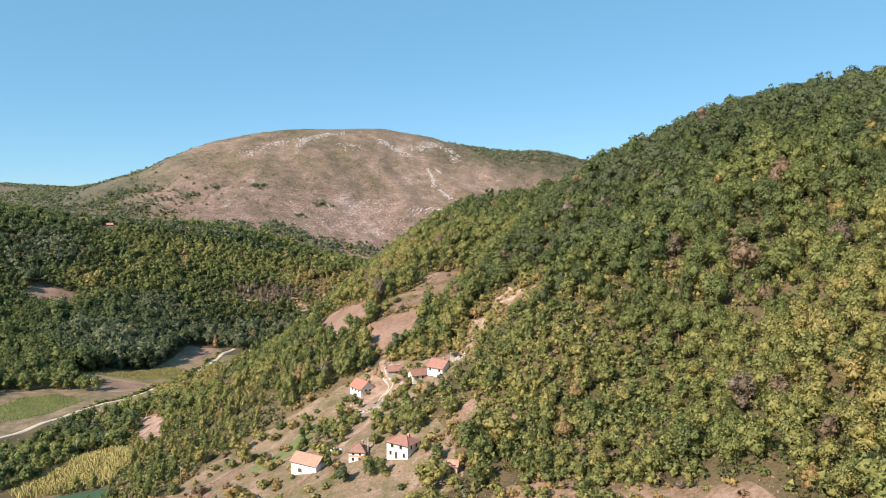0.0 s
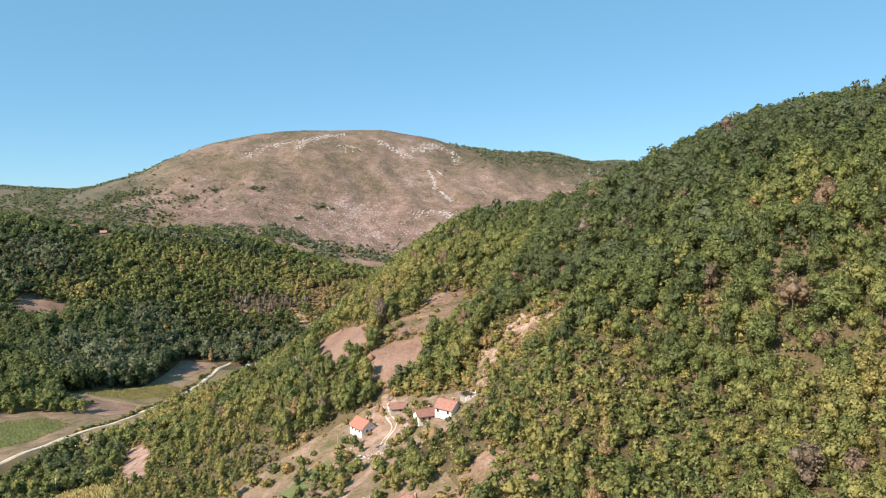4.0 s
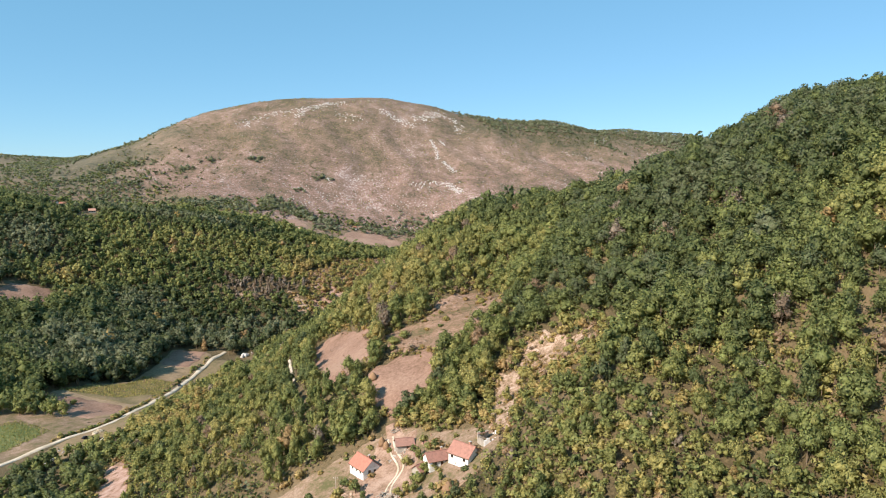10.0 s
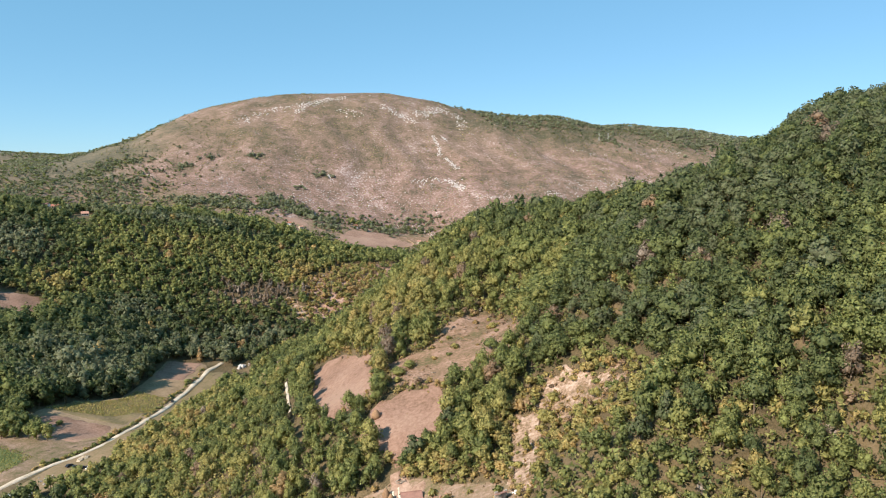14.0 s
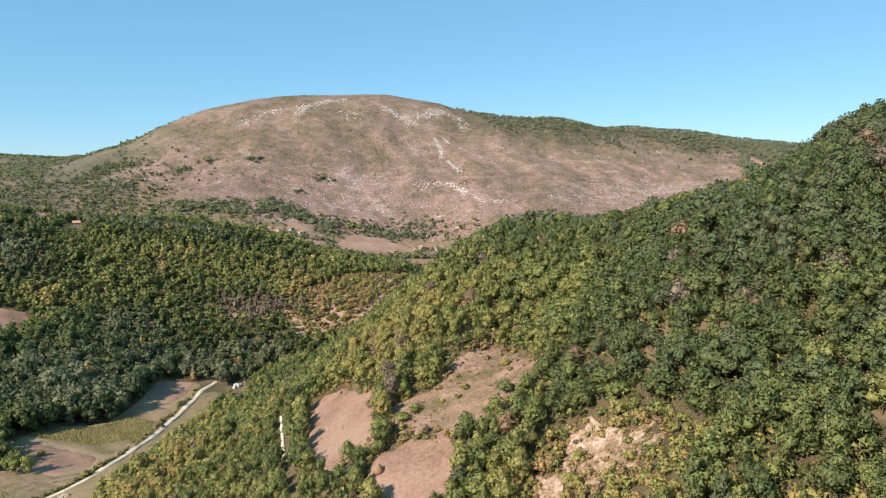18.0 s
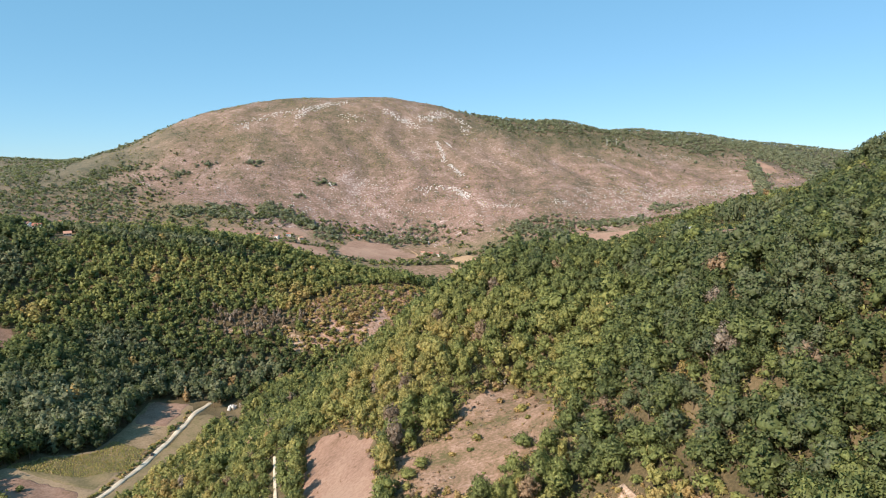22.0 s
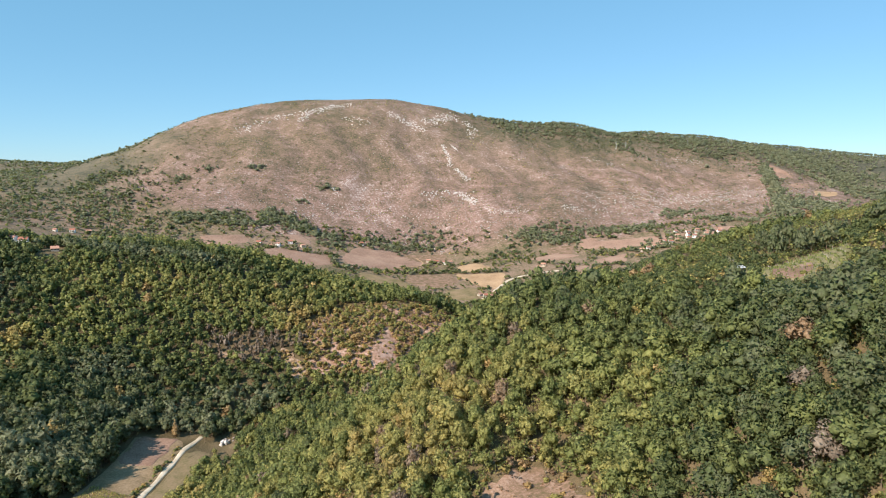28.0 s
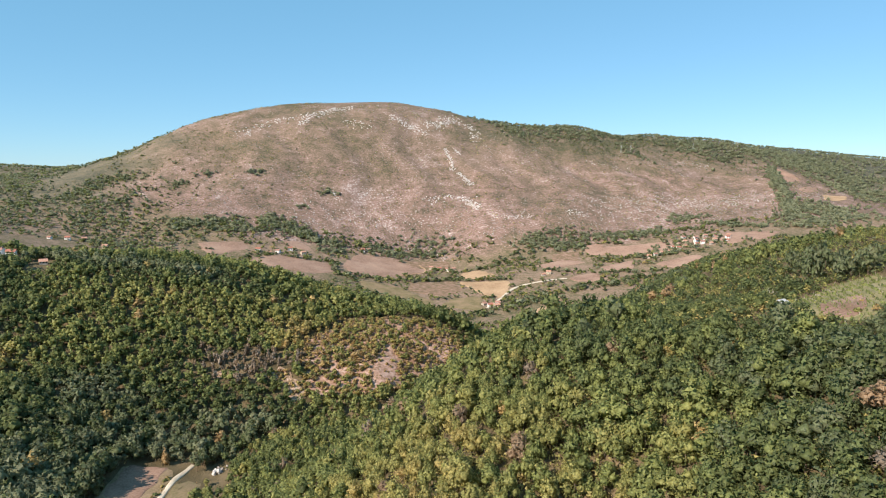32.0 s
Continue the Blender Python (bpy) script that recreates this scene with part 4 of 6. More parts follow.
forest("meadow_fringe", q, hb, hb * rng.uniform(0.9, 1.5, n), np.clip(rng.normal(0.52, 0.1, n) + 0.3 * (rng.random(n) < 0.12), 0.2, 0.95), ("bush", "tall"), 44, 0.13, "yellow and rusty weeds fringing the clearings", "bushes", 5, 2)
q = rng.uniform((-2, 326), (64, 400), (900, 2))
q = q[inside(q[:, 0], q[:, 1], UPPER_MEADOW) & (wave(q[:, 0], q[:, 1], 7, 0.9) > -0.1)]
n = len(q)
hb = rng.uniform(0.3, 1.0, n)
forest("heath", q, hb, hb * rng.uniform(1.4, 2.6, n), np.clip(rng.normal(0.84, 0.07, n), 0.5, 0.98), ("bush",), 18, 0.2, "low reddish-brown brush and dead twigs on the pasture", "bushes", 4, 0)

# ---- the tall wood on the far bank ----
# tints well under 0.14 put haze over the far bank into leaf colour
VALLEY_SHADES = [(-225, 625, 80, 85, 0.065), (-350, 800, 60, 80, 0.07), (-160, 700, 70, 45, 0.065), (-240, 915, 200, 22, 0.06), (-200, 862, 75, 24, 0.36), (-120, 868, 60, 26, 0.35), (-292, 758, 28, 16, 0.58),
                 (-215, 745, 50, 30, 0.07), (-100, 740, 40, 30, 0.07), (-40, 920, 60, 22, 0.34), (-75, 850, 22, 26, 0.55), (-450, 700, 80, 80, 0.05)]
p = scatter(-640, 130, 395, 1005, 7.0)
more = scatter(-70, 95, 760, 895, 6.0)
p = np.concatenate([p, more[inside(more[:, 0], more[:, 1], STEEP)]])
x, y = p.T
west = x < np.where(y < 690, np.interp(y, [300, 452, 477, 556, 668, 690], [-260, -178, -163, -151, -142, -112]), BANK(y) + 4)
p = p[wooded(p) & west & ~((y < 497) & (x > -252)) & (x > -0.53 * y - 30) & (lie(x, y) > -1.5) & ~((y > 985) & (x < -260))]
x, y = p.T
steep = inside(x, y, STEEP)
keep = ~steep | (rng.random(len(p)) < 0.6)
p, steep = p[keep], steep[keep]
x, y = p.T
mood, fine = wave(x, y, 40, 2.2), wave(x, y, 12, 0.7)
tint = 0.29 + 0.055 * mood + 0.025 * fine
for cx, cy, rx, ry, shade in VALLEY_SHADES:
    near = np.exp(-(((x - cx) / rx) ** 2 + ((y - cy) / ry) ** 2))
    tint = tint + near * (shade - tint)
knoll = np.exp(-(((x + 225) / 75) ** 2 + ((y - 625) / 80) ** 2))
bare = np.exp(-(((x + 112) / 48) ** 2 + ((y - 803) / 26) ** 2)) > rng.uniform(0.3, 0.8, len(p))
tint = tint + rng.normal(0, 0.036, len(p)) + np.where(steep, 0.16 + rng.normal(0, 0.12, len(p)), 0)
odd = rng.random(len(p))
tint = np.where(odd < 0.015, rng.uniform(0.5, 0.7, len(p)), tint)
tint = np.clip(np.where(bare, rng.normal(0.88, 0.03, len(p)), tint), 0.04, 0.95)
high = rng.uniform(8, 13, len(p)) * np.where(rng.random(len(p)) < 0.1, 1.35, 1) * np.where(steep, 0.5, 1) * (1 + 0.75 * knoll)
wide = high * rng.uniform(0.88, 1.12, len(p)) * np.where(steep, 1.3, 1) * np.where(bare, 0.6, 1)
FORE = y < 715
forest("knoll_wood", p[FORE], high[FORE], wide[FORE], tint[FORE], ("round", "tall", "round", "cone", "tall"), 150, 0.066, "tall dark green wood on a knoll beside the valley road", inner=5)
forest("valley_wood", p[~FORE], high[~FORE], wide[~FORE], tint[~FORE], ("tall", "round", "cone", "tall", "round"), 58, 0.11, "tall dark green wood on the far valley side", inner=4)

q = np.concatenate([rng.uniform((-14, 784), (20, 850), (120, 2)), rng.uniform((42, 828), (78, 874), (110, 2)), rng.uniform((-98, 760), (-58, 810), (120, 2)), rng.uniform((-72, 770), (90, 900), (1500, 2))])
q = q[(inside(q[:, 0], q[:, 1], STEEP) | inside(q[:, 0], q[:, 1], RED_SLIP)) & (~inside(q[:, 0], q[:, 1], PINK_SLIP) | (rng.random(len(q)) < 0.25))]
hb = rng.uniform(1.2, 3.6, len(q))
forest("slip_scrub", q, hb, hb * rng.uniform(1.0, 1.5, len(q)), np.clip(rng.normal(0.62, 0.12, len(q)), 0.1, 0.9), ("bush",), 26, 0.2, "orange and olive scrub on the eroded banks", "bushes", 4)

# ---- trees along the stream and road ----
p = scatter(-215, -60, 300, 720, 5.6)
x, y = p.T
east = (x > np.interp(y, [300, 452, 477, 556, 668, 700], [-214, -150, -136, -126, -116, -124])) & (y < 690)
p = p[wooded(p) & east & (x < np.interp(y, [300, 400, 500, 600, 720], [-118, -112, -100, -92, -40])) & (x > -0.53 * y - 25) & (rng.random(len(p)) < 0.9) & ~inside(x, y, OUTCROP_GAP)]
x, y = p.T
high = rng.uniform(5, 10, len(p))
tint = np.clip(0.36 + 0.1 * wave(x, y, 22, 1.1) + rng.normal(0, 0.06, len(p)) - 0.18 * np.clip((430 - y) / 40, 0, 1) - 0.12 * np.clip((y - 620) / 30, 0, 1), 0.1, 0.9)
forest("stream_wood", p, high, high * rng.uniform(0.85, 1.15, len(p)), tint, ("round", "tall", "bush"), 110, 0.09, "dark leafy trees along the stream")

q = np.concatenate([np.array(VALLEY_ROAD[4:10], float)[k] + (np.array(VALLEY_ROAD[5:11], float)[k] - np.array(VALLEY_ROAD[4:10], float)[k]) * np.linspace(0, 1, 26)[:, None] for k in range(5)])
q = q + np.array([-4.2, 0.6]) + rng.normal(0, 0.8, q.shape)
hb = rng.uniform(0.8, 2.2, len(q)) * (1 + 0.8 * (rng.random(len(q)) < 0.12))
forest("roadside_scrub", q, hb, hb * rng.uniform(1.1, 1.8, len(q)), np.clip(rng.normal(0.4, 0.16, len(q)), 0.1, 0.9), ("bush",), 30, 0.24, "dark scrub along the road's edge", "bushes", 4)

# ---- wooded spur beyond the ridge ----
p = scatter(110, 470, 560, 1000, 7.0)
x, y = p.T
p = p[(x > 84 + 0.66 * (y - 600)) & (x < np.where(y < 760, 360, 225 + 0.62 * (y - 600))) & (lie(x, y) > 6) & (x > 132) & ((y > 590) | (x > 300))]
x, y = p.T
high = rng.uniform(4, 8.5, len(p))
tint = np.clip(0.20 + 0.06 * wave(x, y, 34, 0.2) + rng.normal(0, 0.06, len(p)) + 0.5 * (rng.random(len(p)) < 0.06), 0.1, 0.9)
forest("spur_wood", p, high, high * rng.uniform(0.9, 1.15, len(p)), tint, ("round", "tall", "bush"), 56, 0.105, "olive-green wood on the farther spur")


# ---- trees that stand near enough to be told apart ----
TINT_STEPS = (0.12, 0.24, 0.34, 0.44, 0.56, 0.68)
LABELS = ("dark green broadleaf tree on the slope", "green broadleaf tree on the slope", "olive-green broadleaf tree on the slope", "yellowish-green broadleaf tree on the slope",
          "yellowing autumn tree on the slope", "orange-brown autumn tree on the slope")
PROTOS = {}


def tree(x, y, high, wide, tint, shape="round", label="", turn=0.0, group=""):
    """One tree: trunk with limbs, and a crown of leaf clumps."""
    step = int(np.argmin([abs(tint - s) for s in TINT_STEPS]))
    key = (shape, step, int(turn * 10) % 3)
    if key not in PROTOS:
        crown, wood = tree_parts(shape, 430, 0.046, 900 + 31 * step + 7 * key[2] + len(shape), 8)
        PROTOS[key] = (tinted("crown", crown[0], crown[1], np.full(len(crown[0]), TINT_STEPS[step]), LEAVES, crown[2]), mesh_from("trunk", wood[0], wood[1], BARK, True))
    base = new("bush" if shape == "bush" else "tree")
    base.matrix_world = Matrix.LocRotScale((x, y, float(lie(x, y)[0])), Euler((0, 0, turn)), (wide, wide, high))
    for nm, me in zip(("crown", "trunk"), PROTOS[key]):
        new(nm, me).parent = base
    return tagged(base, label or LABELS[step], "bush" if shape == "bush" else "tree", group)


for (x, y), h, w, t in zip(*singles):
    tree(x, y, h, w, t, "tall" if (x * 7.3) % 1 < 0.35 else "round", turn=float((x * 3.7 + y * 1.9) % 6.28), group="trees round the farm")
FARM_TREES = [(38, 192, 10.5, 12.5, 0.5, "round"), (30, 186, 6, 7, 0.44, "round"), (15, 222, 8.5, 7.5, 0.3, "round"), (13, 229, 9, 8, 0.34, "round"), (17, 206, 4.5, 5, 0.5, "round"),
    (20, 199, 6, 6, 0.24, "round"), (-46, 260, 9, 8, 0.5, "tall"), (-52, 274, 10, 9, 0.44, "tall"), (-31, 311, 11, 11, 0.64, "round"), (-8, 208, 6, 6, 0.12, "round"),
    (0, 207, 6.5, 6, 0.24, "round"), (4, 205, 5.5, 5, 0.24, "round"), (17, 187, 10, 12, 0.47, "round"), (23, 183, 5, 6, 0.4, "bush"), (12, 184, 4, 6, 0.42, "bush"), (-7, 330, 6.5, 8, 0.16, "bush")]
YARD_TREES = [(12, 302, 8.5, 9, 0.18, "round"), (9, 300, 6, 7, 0.24, "round"), (28, 300, 10, 11, 0.34, "round"), (34, 296, 8, 9, 0.2, "round"), (24, 308, 9, 9, 0.14, "round"),
    (16, 297, 5.5, 6, 0.48, "round"), (22, 293, 6.5, 7, 0.48, "round"), (32, 284, 7, 7, 0.4, "round"), (9, 352, 4.5, 7, 0.3, "bush"), (14, 356, 3.8, 6, 0.36, "bush"),
    (45, 346, 6, 7, 0.2, "bush"), (40, 330, 6, 7, 0.3, "round"), (50, 372, 3.2, 4, 0.4, "bush"), (50, 322, 7, 7, 0.3, "round")]
SLIP_TREES = [(-2, 300, 8, 8, 0.2, "round"), (-12, 303, 9, 9, 0.22, "round"), (-20, 300, 8, 8, 0.3, "tall"), (-6, 309, 9.5, 9, 0.26, "tall"), (-194, 524, 4.2, 5, 0.2, "bush"),
    (52, 292, 5, 5.5, 0.44, "bush"), (57, 300, 4, 5, 0.5, "bush"), (44, 281, 5.5, 5, 0.42, "round"), (66, 284, 4.5, 5, 0.46, "bush"), (-12, 252, 4.5, 5, 0.3, "bush"),
    (-4, 252, 5.5, 5, 0.36, "round"), (6, 250, 5, 5, 0.3, "round"), (9, 244, 4.5, 4.5, 0.24, "round"), (-8, 266, 3.5, 4, 0.3, "bush")]
LANE_TREES = [(-9, 279, 4, 4.4, 0.24, "bush"), (13, 262, 4.5, 5, 0.36, "bush"), (-76, 296, 8, 8, 0.4, "tall"), (-88, 330, 8, 7, 0.12, "tall"), (-66, 276, 8, 8, 0.48, "tall")]
SET_TREES = FARM_TREES + YARD_TREES + SLIP_TREES + LANE_TREES
g = np.random.default_rng(21)
for k in range(150):
    x, y = g.uniform(-26, 22), g.uniform(222, 280)
    if inside(np.array([x]), np.array([y]), YARD)[0] and abs(x - 3 + 0.2 * (272 - y)) > 5 and not (-20 < x < -2 and y > 274):
        h = g.uniform(1.8, 5.4)
        SET_TREES.append((x, y, h, h * g.uniform(0.8, 1.1), g.uniform(0.18, 0.46), ("round", "bush", "tall")[k % 3]))
for x, y, h, w, t, shape in SET_TREES:
    tree(x, y, h, w, t, shape, turn=float((x * 2.3 + y) % 6.28), group="trees round the farm")


def dead_tree(x, y, high, label):
    """A leafless pale tree with forked limbs and twigs."""
    base = new("dead_tree")
    base.matrix_world = pose(x, y, float(lie(x, y)[0]) - 0.2)
    r = np.random.default_rng(int(x * 7 + y))
    v, f = stem([(0, 0, 0), (0.2, 0.1, high * 0.35), (0.1, 0.3, high * 0.7)], (0.22, 0.17, 0.08), 6)
    new("trunk", mesh_from("trunk", v, f, PALE_BARK, True)).parent = base
    for k in range(9):
        a, z = r.uniform(0, 6.283), high * r.uniform(0.25, 0.65)
        reach, top = high * r.uniform(0.2, 0.38), z + high * r.uniform(0.2, 0.4)
        tip = np.array([math.cos(a) * reach, math.sin(a) * reach, top])
        bits = [stem([(0.1, 0.1, z), tuple(tip * (0.5, 0.5, 0) + np.array([0, 0, z * 0.4 + top * 0.6])), tuple(tip)], (0.1, 0.07, 0.02), 4)]
        for j in range(4):
            b = tip * (0.7, 0.7, 0.85) if j % 2 else tip
            bits.append(stem([tuple(b), tuple(b + r.normal(0, 0.9, 3) + np.array([0, 0, 0.8]))], (0.035, 0.012), 3))
        v, f = join(bits)
        new("limb", mesh_from("limb", v, f, PALE_BARK, True)).parent = base
    return tagged(base, label, "dead tree")


dead_tree(125, 350, 10, "bare pale dead tree standing in the wood")
dead_tree(148, 385, 8, "leafless grey tree on the ridge")
dead_tree(146, 458, 6, "leafless pale tree beside the hilltop field")


# ---- building kit ----
def part(name, bm, material, parent, label=""):
    me = bpy.data.meshes.new(name)
    bm.to_mesh(me)
    bm.free()
    me.materials.append(material)
    ob = new(name, me)
    ob.parent = parent
    return tagged(ob, label) if label else ob


def block(bm, x0, x1, y0, y1, z0, z1):
    v = [bm.verts.new(c) for c in ((x0, y0, z0), (x1, y0, z0), (x1, y1, z0), (x0, y1, z0), (x0, y0, z1), (x1, y0, z1), (x1, y1, z1), (x0, y1, z1))]
    for f in ((0, 3, 2, 1), (4, 5, 6, 7), (0, 1, 5, 4), (1, 2, 6, 5), (2, 3, 7, 6), (3, 0, 4, 7)):
        bm.faces.new([v[k] for k in f])


def blocks(*boxes):
    bm = bmesh.new()
    for b in boxes:
        block(bm, *b)
    return bm


def prism(points, thick):
    """A slab: a polygon in space, thickened downwards."""
    bm = bmesh.new()
    top = [bm.verts.new(p) for p in points]
    low = [bm.verts.new((p[0], p[1], p[2] - thick)) for p in points]
    bm.faces.new(top)
    bm.faces.new(low[::-1])
    for k in range(len(points)):
        j = (k + 1) % len(points)
        bm.faces.new((top[k], low[k], low[j], top[j]))
    bmesh.ops.recalc_face_normals(bm, faces=bm.faces)
    return bm


def wall_mesh(w, h, holes, side, d, thick=0.3, foot=1.2):
    """A wall of a house with its openings cut through; side 0 front, 1 right, 2 back, 3 left."""
    xs = sorted({-w / 2, w / 2, *(e for c, s, b, t in holes for e in (c - s / 2, c + s / 2))})
    zs = sorted({-foot, 0.0, h, *(e for c, s, b, t in holes for e in (b, t))})
    bm = bmesh.new()
    for xa, xb in zip(xs, xs[1:]):
        for za, zb in zip(zs, zs[1:]):
            xm, zm = (xa + xb) / 2, (za + zb) / 2
            if not any(abs(xm - c) < s / 2 and b < zm < t for c, s, b, t in holes):
                block(bm, xa, xb, -d / 2, -d / 2 + thick, za, zb)
    bmesh.ops.remove_doubles(bm, verts=bm.verts, dist=1e-4)
    bm.transform(Matrix.Rotation(side * math.pi / 2, 4, "Z"))
    return bm


def add_window(parent, c, s, b, t, side, d, door=False):
    turn = Matrix.Rotation(side * math.pi / 2, 4, "Z")
    fr = blocks((c - s / 2, c - s / 2 + 0.09, -d / 2 + 0.06, -d / 2 + 0.18, b, t), (c + s / 2 - 0.09, c + s / 2, -d / 2 + 0.06, -d / 2 + 0.18, b, t),
                (c - s / 2 + 0.09, c + s / 2 - 0.09, -d / 2 + 0.06, -d / 2 + 0.18, t - 0.09, t), (c - s / 2 + 0.09, c + s / 2 - 0.09, -d / 2 + 0.06, -d / 2 + 0.18, b, b + 0.09),
                (c - 0.04, c + 0.04, -d / 2 + 0.07, -d / 2 + 0.17, b + 0.09, t - 0.09))
    fr.transform(turn)
    frame_ob = part("door" if door else "window", fr, DARK_WOOD, parent)
    pane = blocks((c - s / 2 + 0.08, c + s / 2 - 0.08, -d / 2 + 0.11, -d / 2 + 0.14, b + 0.08, t - 0.08))
    pane.transform(turn)
    part("panel" if door else "pane", pane, DARK_WOOD if door else GLASS, frame_ob)
    if not door:
        sill = blocks((c - s / 2 - 0.08, c + s / 2 + 0.08, -d / 2 - 0.1, -d / 2 - 0.003, b - 0.08, b))
        sill.transform(turn)
        part("sill", sill, CONCRETE, frame_ob)


def house(x, y, turn, w, d, h, rise, wall, roof, label, holes=(), hip=False, over=0.45, chimney=True, name="house", drop=0.0, gable=None, group="", category="house"):
    """A house: four walls with openings, gables or a hipped roof, ridge, windows and chimney. holes: (side, centre, width, bottom, top, door)."""
    base = new(name)
    base.matrix_world = pose(x, y, float(lie(x, y)[0]) + 0.25 - drop, 0, 0, turn)
    for side in range(4):
        length, depth = (w, d) if side % 2 == 0 else (d - 0.6, w)
        mine = [(c, s, b, t) for sd, c, s, b, t, dr in holes if sd == side]
        part("wall", wall_mesh(length, h, mine, side, depth), wall, base)
        for sd, c, s, b, t, dr in holes:
            if sd == side:
                add_window(base, c, s, b, t, side, depth, dr)
    ex, ey, top = w / 2 + over, d / 2 + over, h + rise
    low = h - rise * over / (d / 2)
    if hip:
        k = max(0.4, w / 2 - d / 2 * 0.9)
        part("roof_slope", prism([(-ex, -ey, low), (ex, -ey, low), (k, 0, top), (-k, 0, top)], 0.16), roof, base)
        part("roof_slope", prism([(ex, ey, low), (-ex, ey, low), (-k, 0, top), (k, 0, top)], 0.16), roof, base)
        part("roof_slope", prism([(ex, -ey, low), (ex, ey, low), (k, 0, top)], 0.16), roof, base)
        part("roof_slope", prism([(-ex, ey, low), (-ex, -ey, low), (-k, 0, top)], 0.16), roof, base)
        part("ridge", blocks((-k - 0.1, k + 0.1, -0.12, 0.12, top - 0.05, top + 0.1)), roof, base)
        for sx in (-1, 1):
            for sy in (-1, 1):
                a, b = Vector((sx * ex, sy * ey, low + 0.02)), Vector((sx * k, 0, top + 0.04))
                v = b - a
                bm = blocks((-0.1, 0.1, -0.1, 0.1, 0, v.length))
                bm.transform(Matrix.Translation(a) @ v.to_track_quat("Z", "Y").to_matrix().to_4x4())
                part("hip_ridge", bm, roof, base)
    else:
        part("roof_slope", prism([(-ex, -ey, low), (ex, -ey, low), (ex, 0, top), (-ex, 0, top)], 0.16), roof, base)
        part("roof_slope", prism([(ex, ey, low), (-ex, ey, low), (-ex, 0, top), (ex, 0, top)], 0.16), roof, base)
        part("ridge", blocks((-ex, ex, -0.14, 0.14, top - 0.06, top + 0.1)), roof, base)
        for sx in (-1, 1):
            bm = bmesh.new()
            for xx in (sx * (w / 2 - 0.02), sx * (w / 2 - 0.27)):
                for p in ((-d / 2 + 0.02, h), (d / 2 - 0.02, h), (0, top - 0.18)):
                    bm.verts.new((xx, p[0], p[1]))
            v = list(bm.verts)
            for f in ((0, 1, 2), (5, 4, 3), (0, 3, 4, 1), (1, 4, 5, 2), (2, 5, 3, 0)):
                bm.faces.new([v[q] for q in f])
            bmesh.ops.recalc_face_normals(bm, faces=bm.faces)
            part("gable", bm, gable or wall, base)
    part("eaves_board", blocks((-ex + 0.02, ex - 0.02, -ey - 0.04, -ey + 0.02, low - 0.2, low - 0.02)), DARK_WOOD, base)
    if chimney:
        stack = part("chimney", blocks((w * 0.18, w * 0.18 + 0.6, 0.25, 0.85, h + rise * 0.5, top + 0.7)), BRICK_WALL, base)
        part("cap", blocks((w * 0.18 - 0.08, w * 0.18 + 0.68, 0.17, 0.93, top + 0.703, top + 0.8)), CONCRETE, stack)
    return tagged(base, label, category, group)


def row(side, xs, s, b, t):
    return [(side, c, s, b, t, False) for c in xs]


# ---- the farm on the slope ----
house(10.5, 212, -40, 8.2, 6.2, 5.0, 1.6, WHITE_WALL, FADED_ROOF, "white two-storey farmhouse with a red hipped roof",
      row(0, (-1.9, 1.4), 1.0, 3.3, 4.6) + row(0, (-2.6, 2.6), 0.9, 0.9, 2.1) + [(0, -0.4, 1.0, 0.05, 2.1, True)] + row(1, (-1.2, 1.4), 0.9, 3.3, 4.5) + row(3, (0,), 0.9, 3.3, 4.5), True, drop=1.1)
small = house(-3.5, 221, -14, 5.2, 4.8, 4.1, 1.9, WHITE_WALL, OLD_ROOF, "small two-storey house, pink above white, under old tiles",
              [(0, -1.2, 0.8, 0.9, 1.9, False), (0, 1.0, 0.9, 0.05, 2.0, True)] + row(0, (-1.1, 1.1), 0.8, 2.7, 3.6) + row(1, (0,), 0.8, 2.7, 3.6), True, drop=1.5)
part("pink_band", blocks((-2.64, 2.64, -2.44, -2.403, 2.1, 2.68), (-2.64, 2.64, -2.44, -2.403, 3.62, 4.05), (2.603, 2.64, -2.44, 2.4, 2.1, 2.68), (2.603, 2.64, -2.44, 2.4, 3.62, 4.05)), PINK_WALL, small, "pink plaster band")
house(-19.5, 225.5, -36, 10.6, 6.0, 3.4, 2.2, WHITE_WALL, ORANGE_ROOF, "long white barn with a pale orange tiled roof", [(0, -1.5, 1.6, 0.05, 1.3, True), (1, 0.3, 0.9, 0.9, 1.9, False)], chimney=False, gable=GREY_WOOD, drop=0.3, name="barn", category="barn")
house(23.6, 190, -22, 3.0, 3.0, 2.5, 1.2, PINK_WALL, ORANGE_ROOF, "small pinkish brick shed with a tiled roof", [(0, 0, 0.8, 0.05, 1.8, True)], chimney=False, over=0.3, name="shed", category="shed")
house(-2.8, 283.5, -58, 8.6, 6.4, 2.5, 2.7, WHITE_WALL, RED_ROOF, "low white farmhouse with a bright red roof", row(0, (-2.6, 0, 2.4), 0.9, 0.9, 1.9) + [(1, -0.9, 0.9, 0.05, 2.0, True)] + row(1, (1.1,), 0.8, 0.9, 1.8))
house(10.3, 285.0, 8, 5.6, 4.6, 1.7, 1.5, STONE_WALL, OLD_ROOF, "low stone outbuilding under worn brown tiles", [(0, 0.8, 0.9, 0.05, 1.5, True)], chimney=False, name="outbuilding", category="outbuilding")
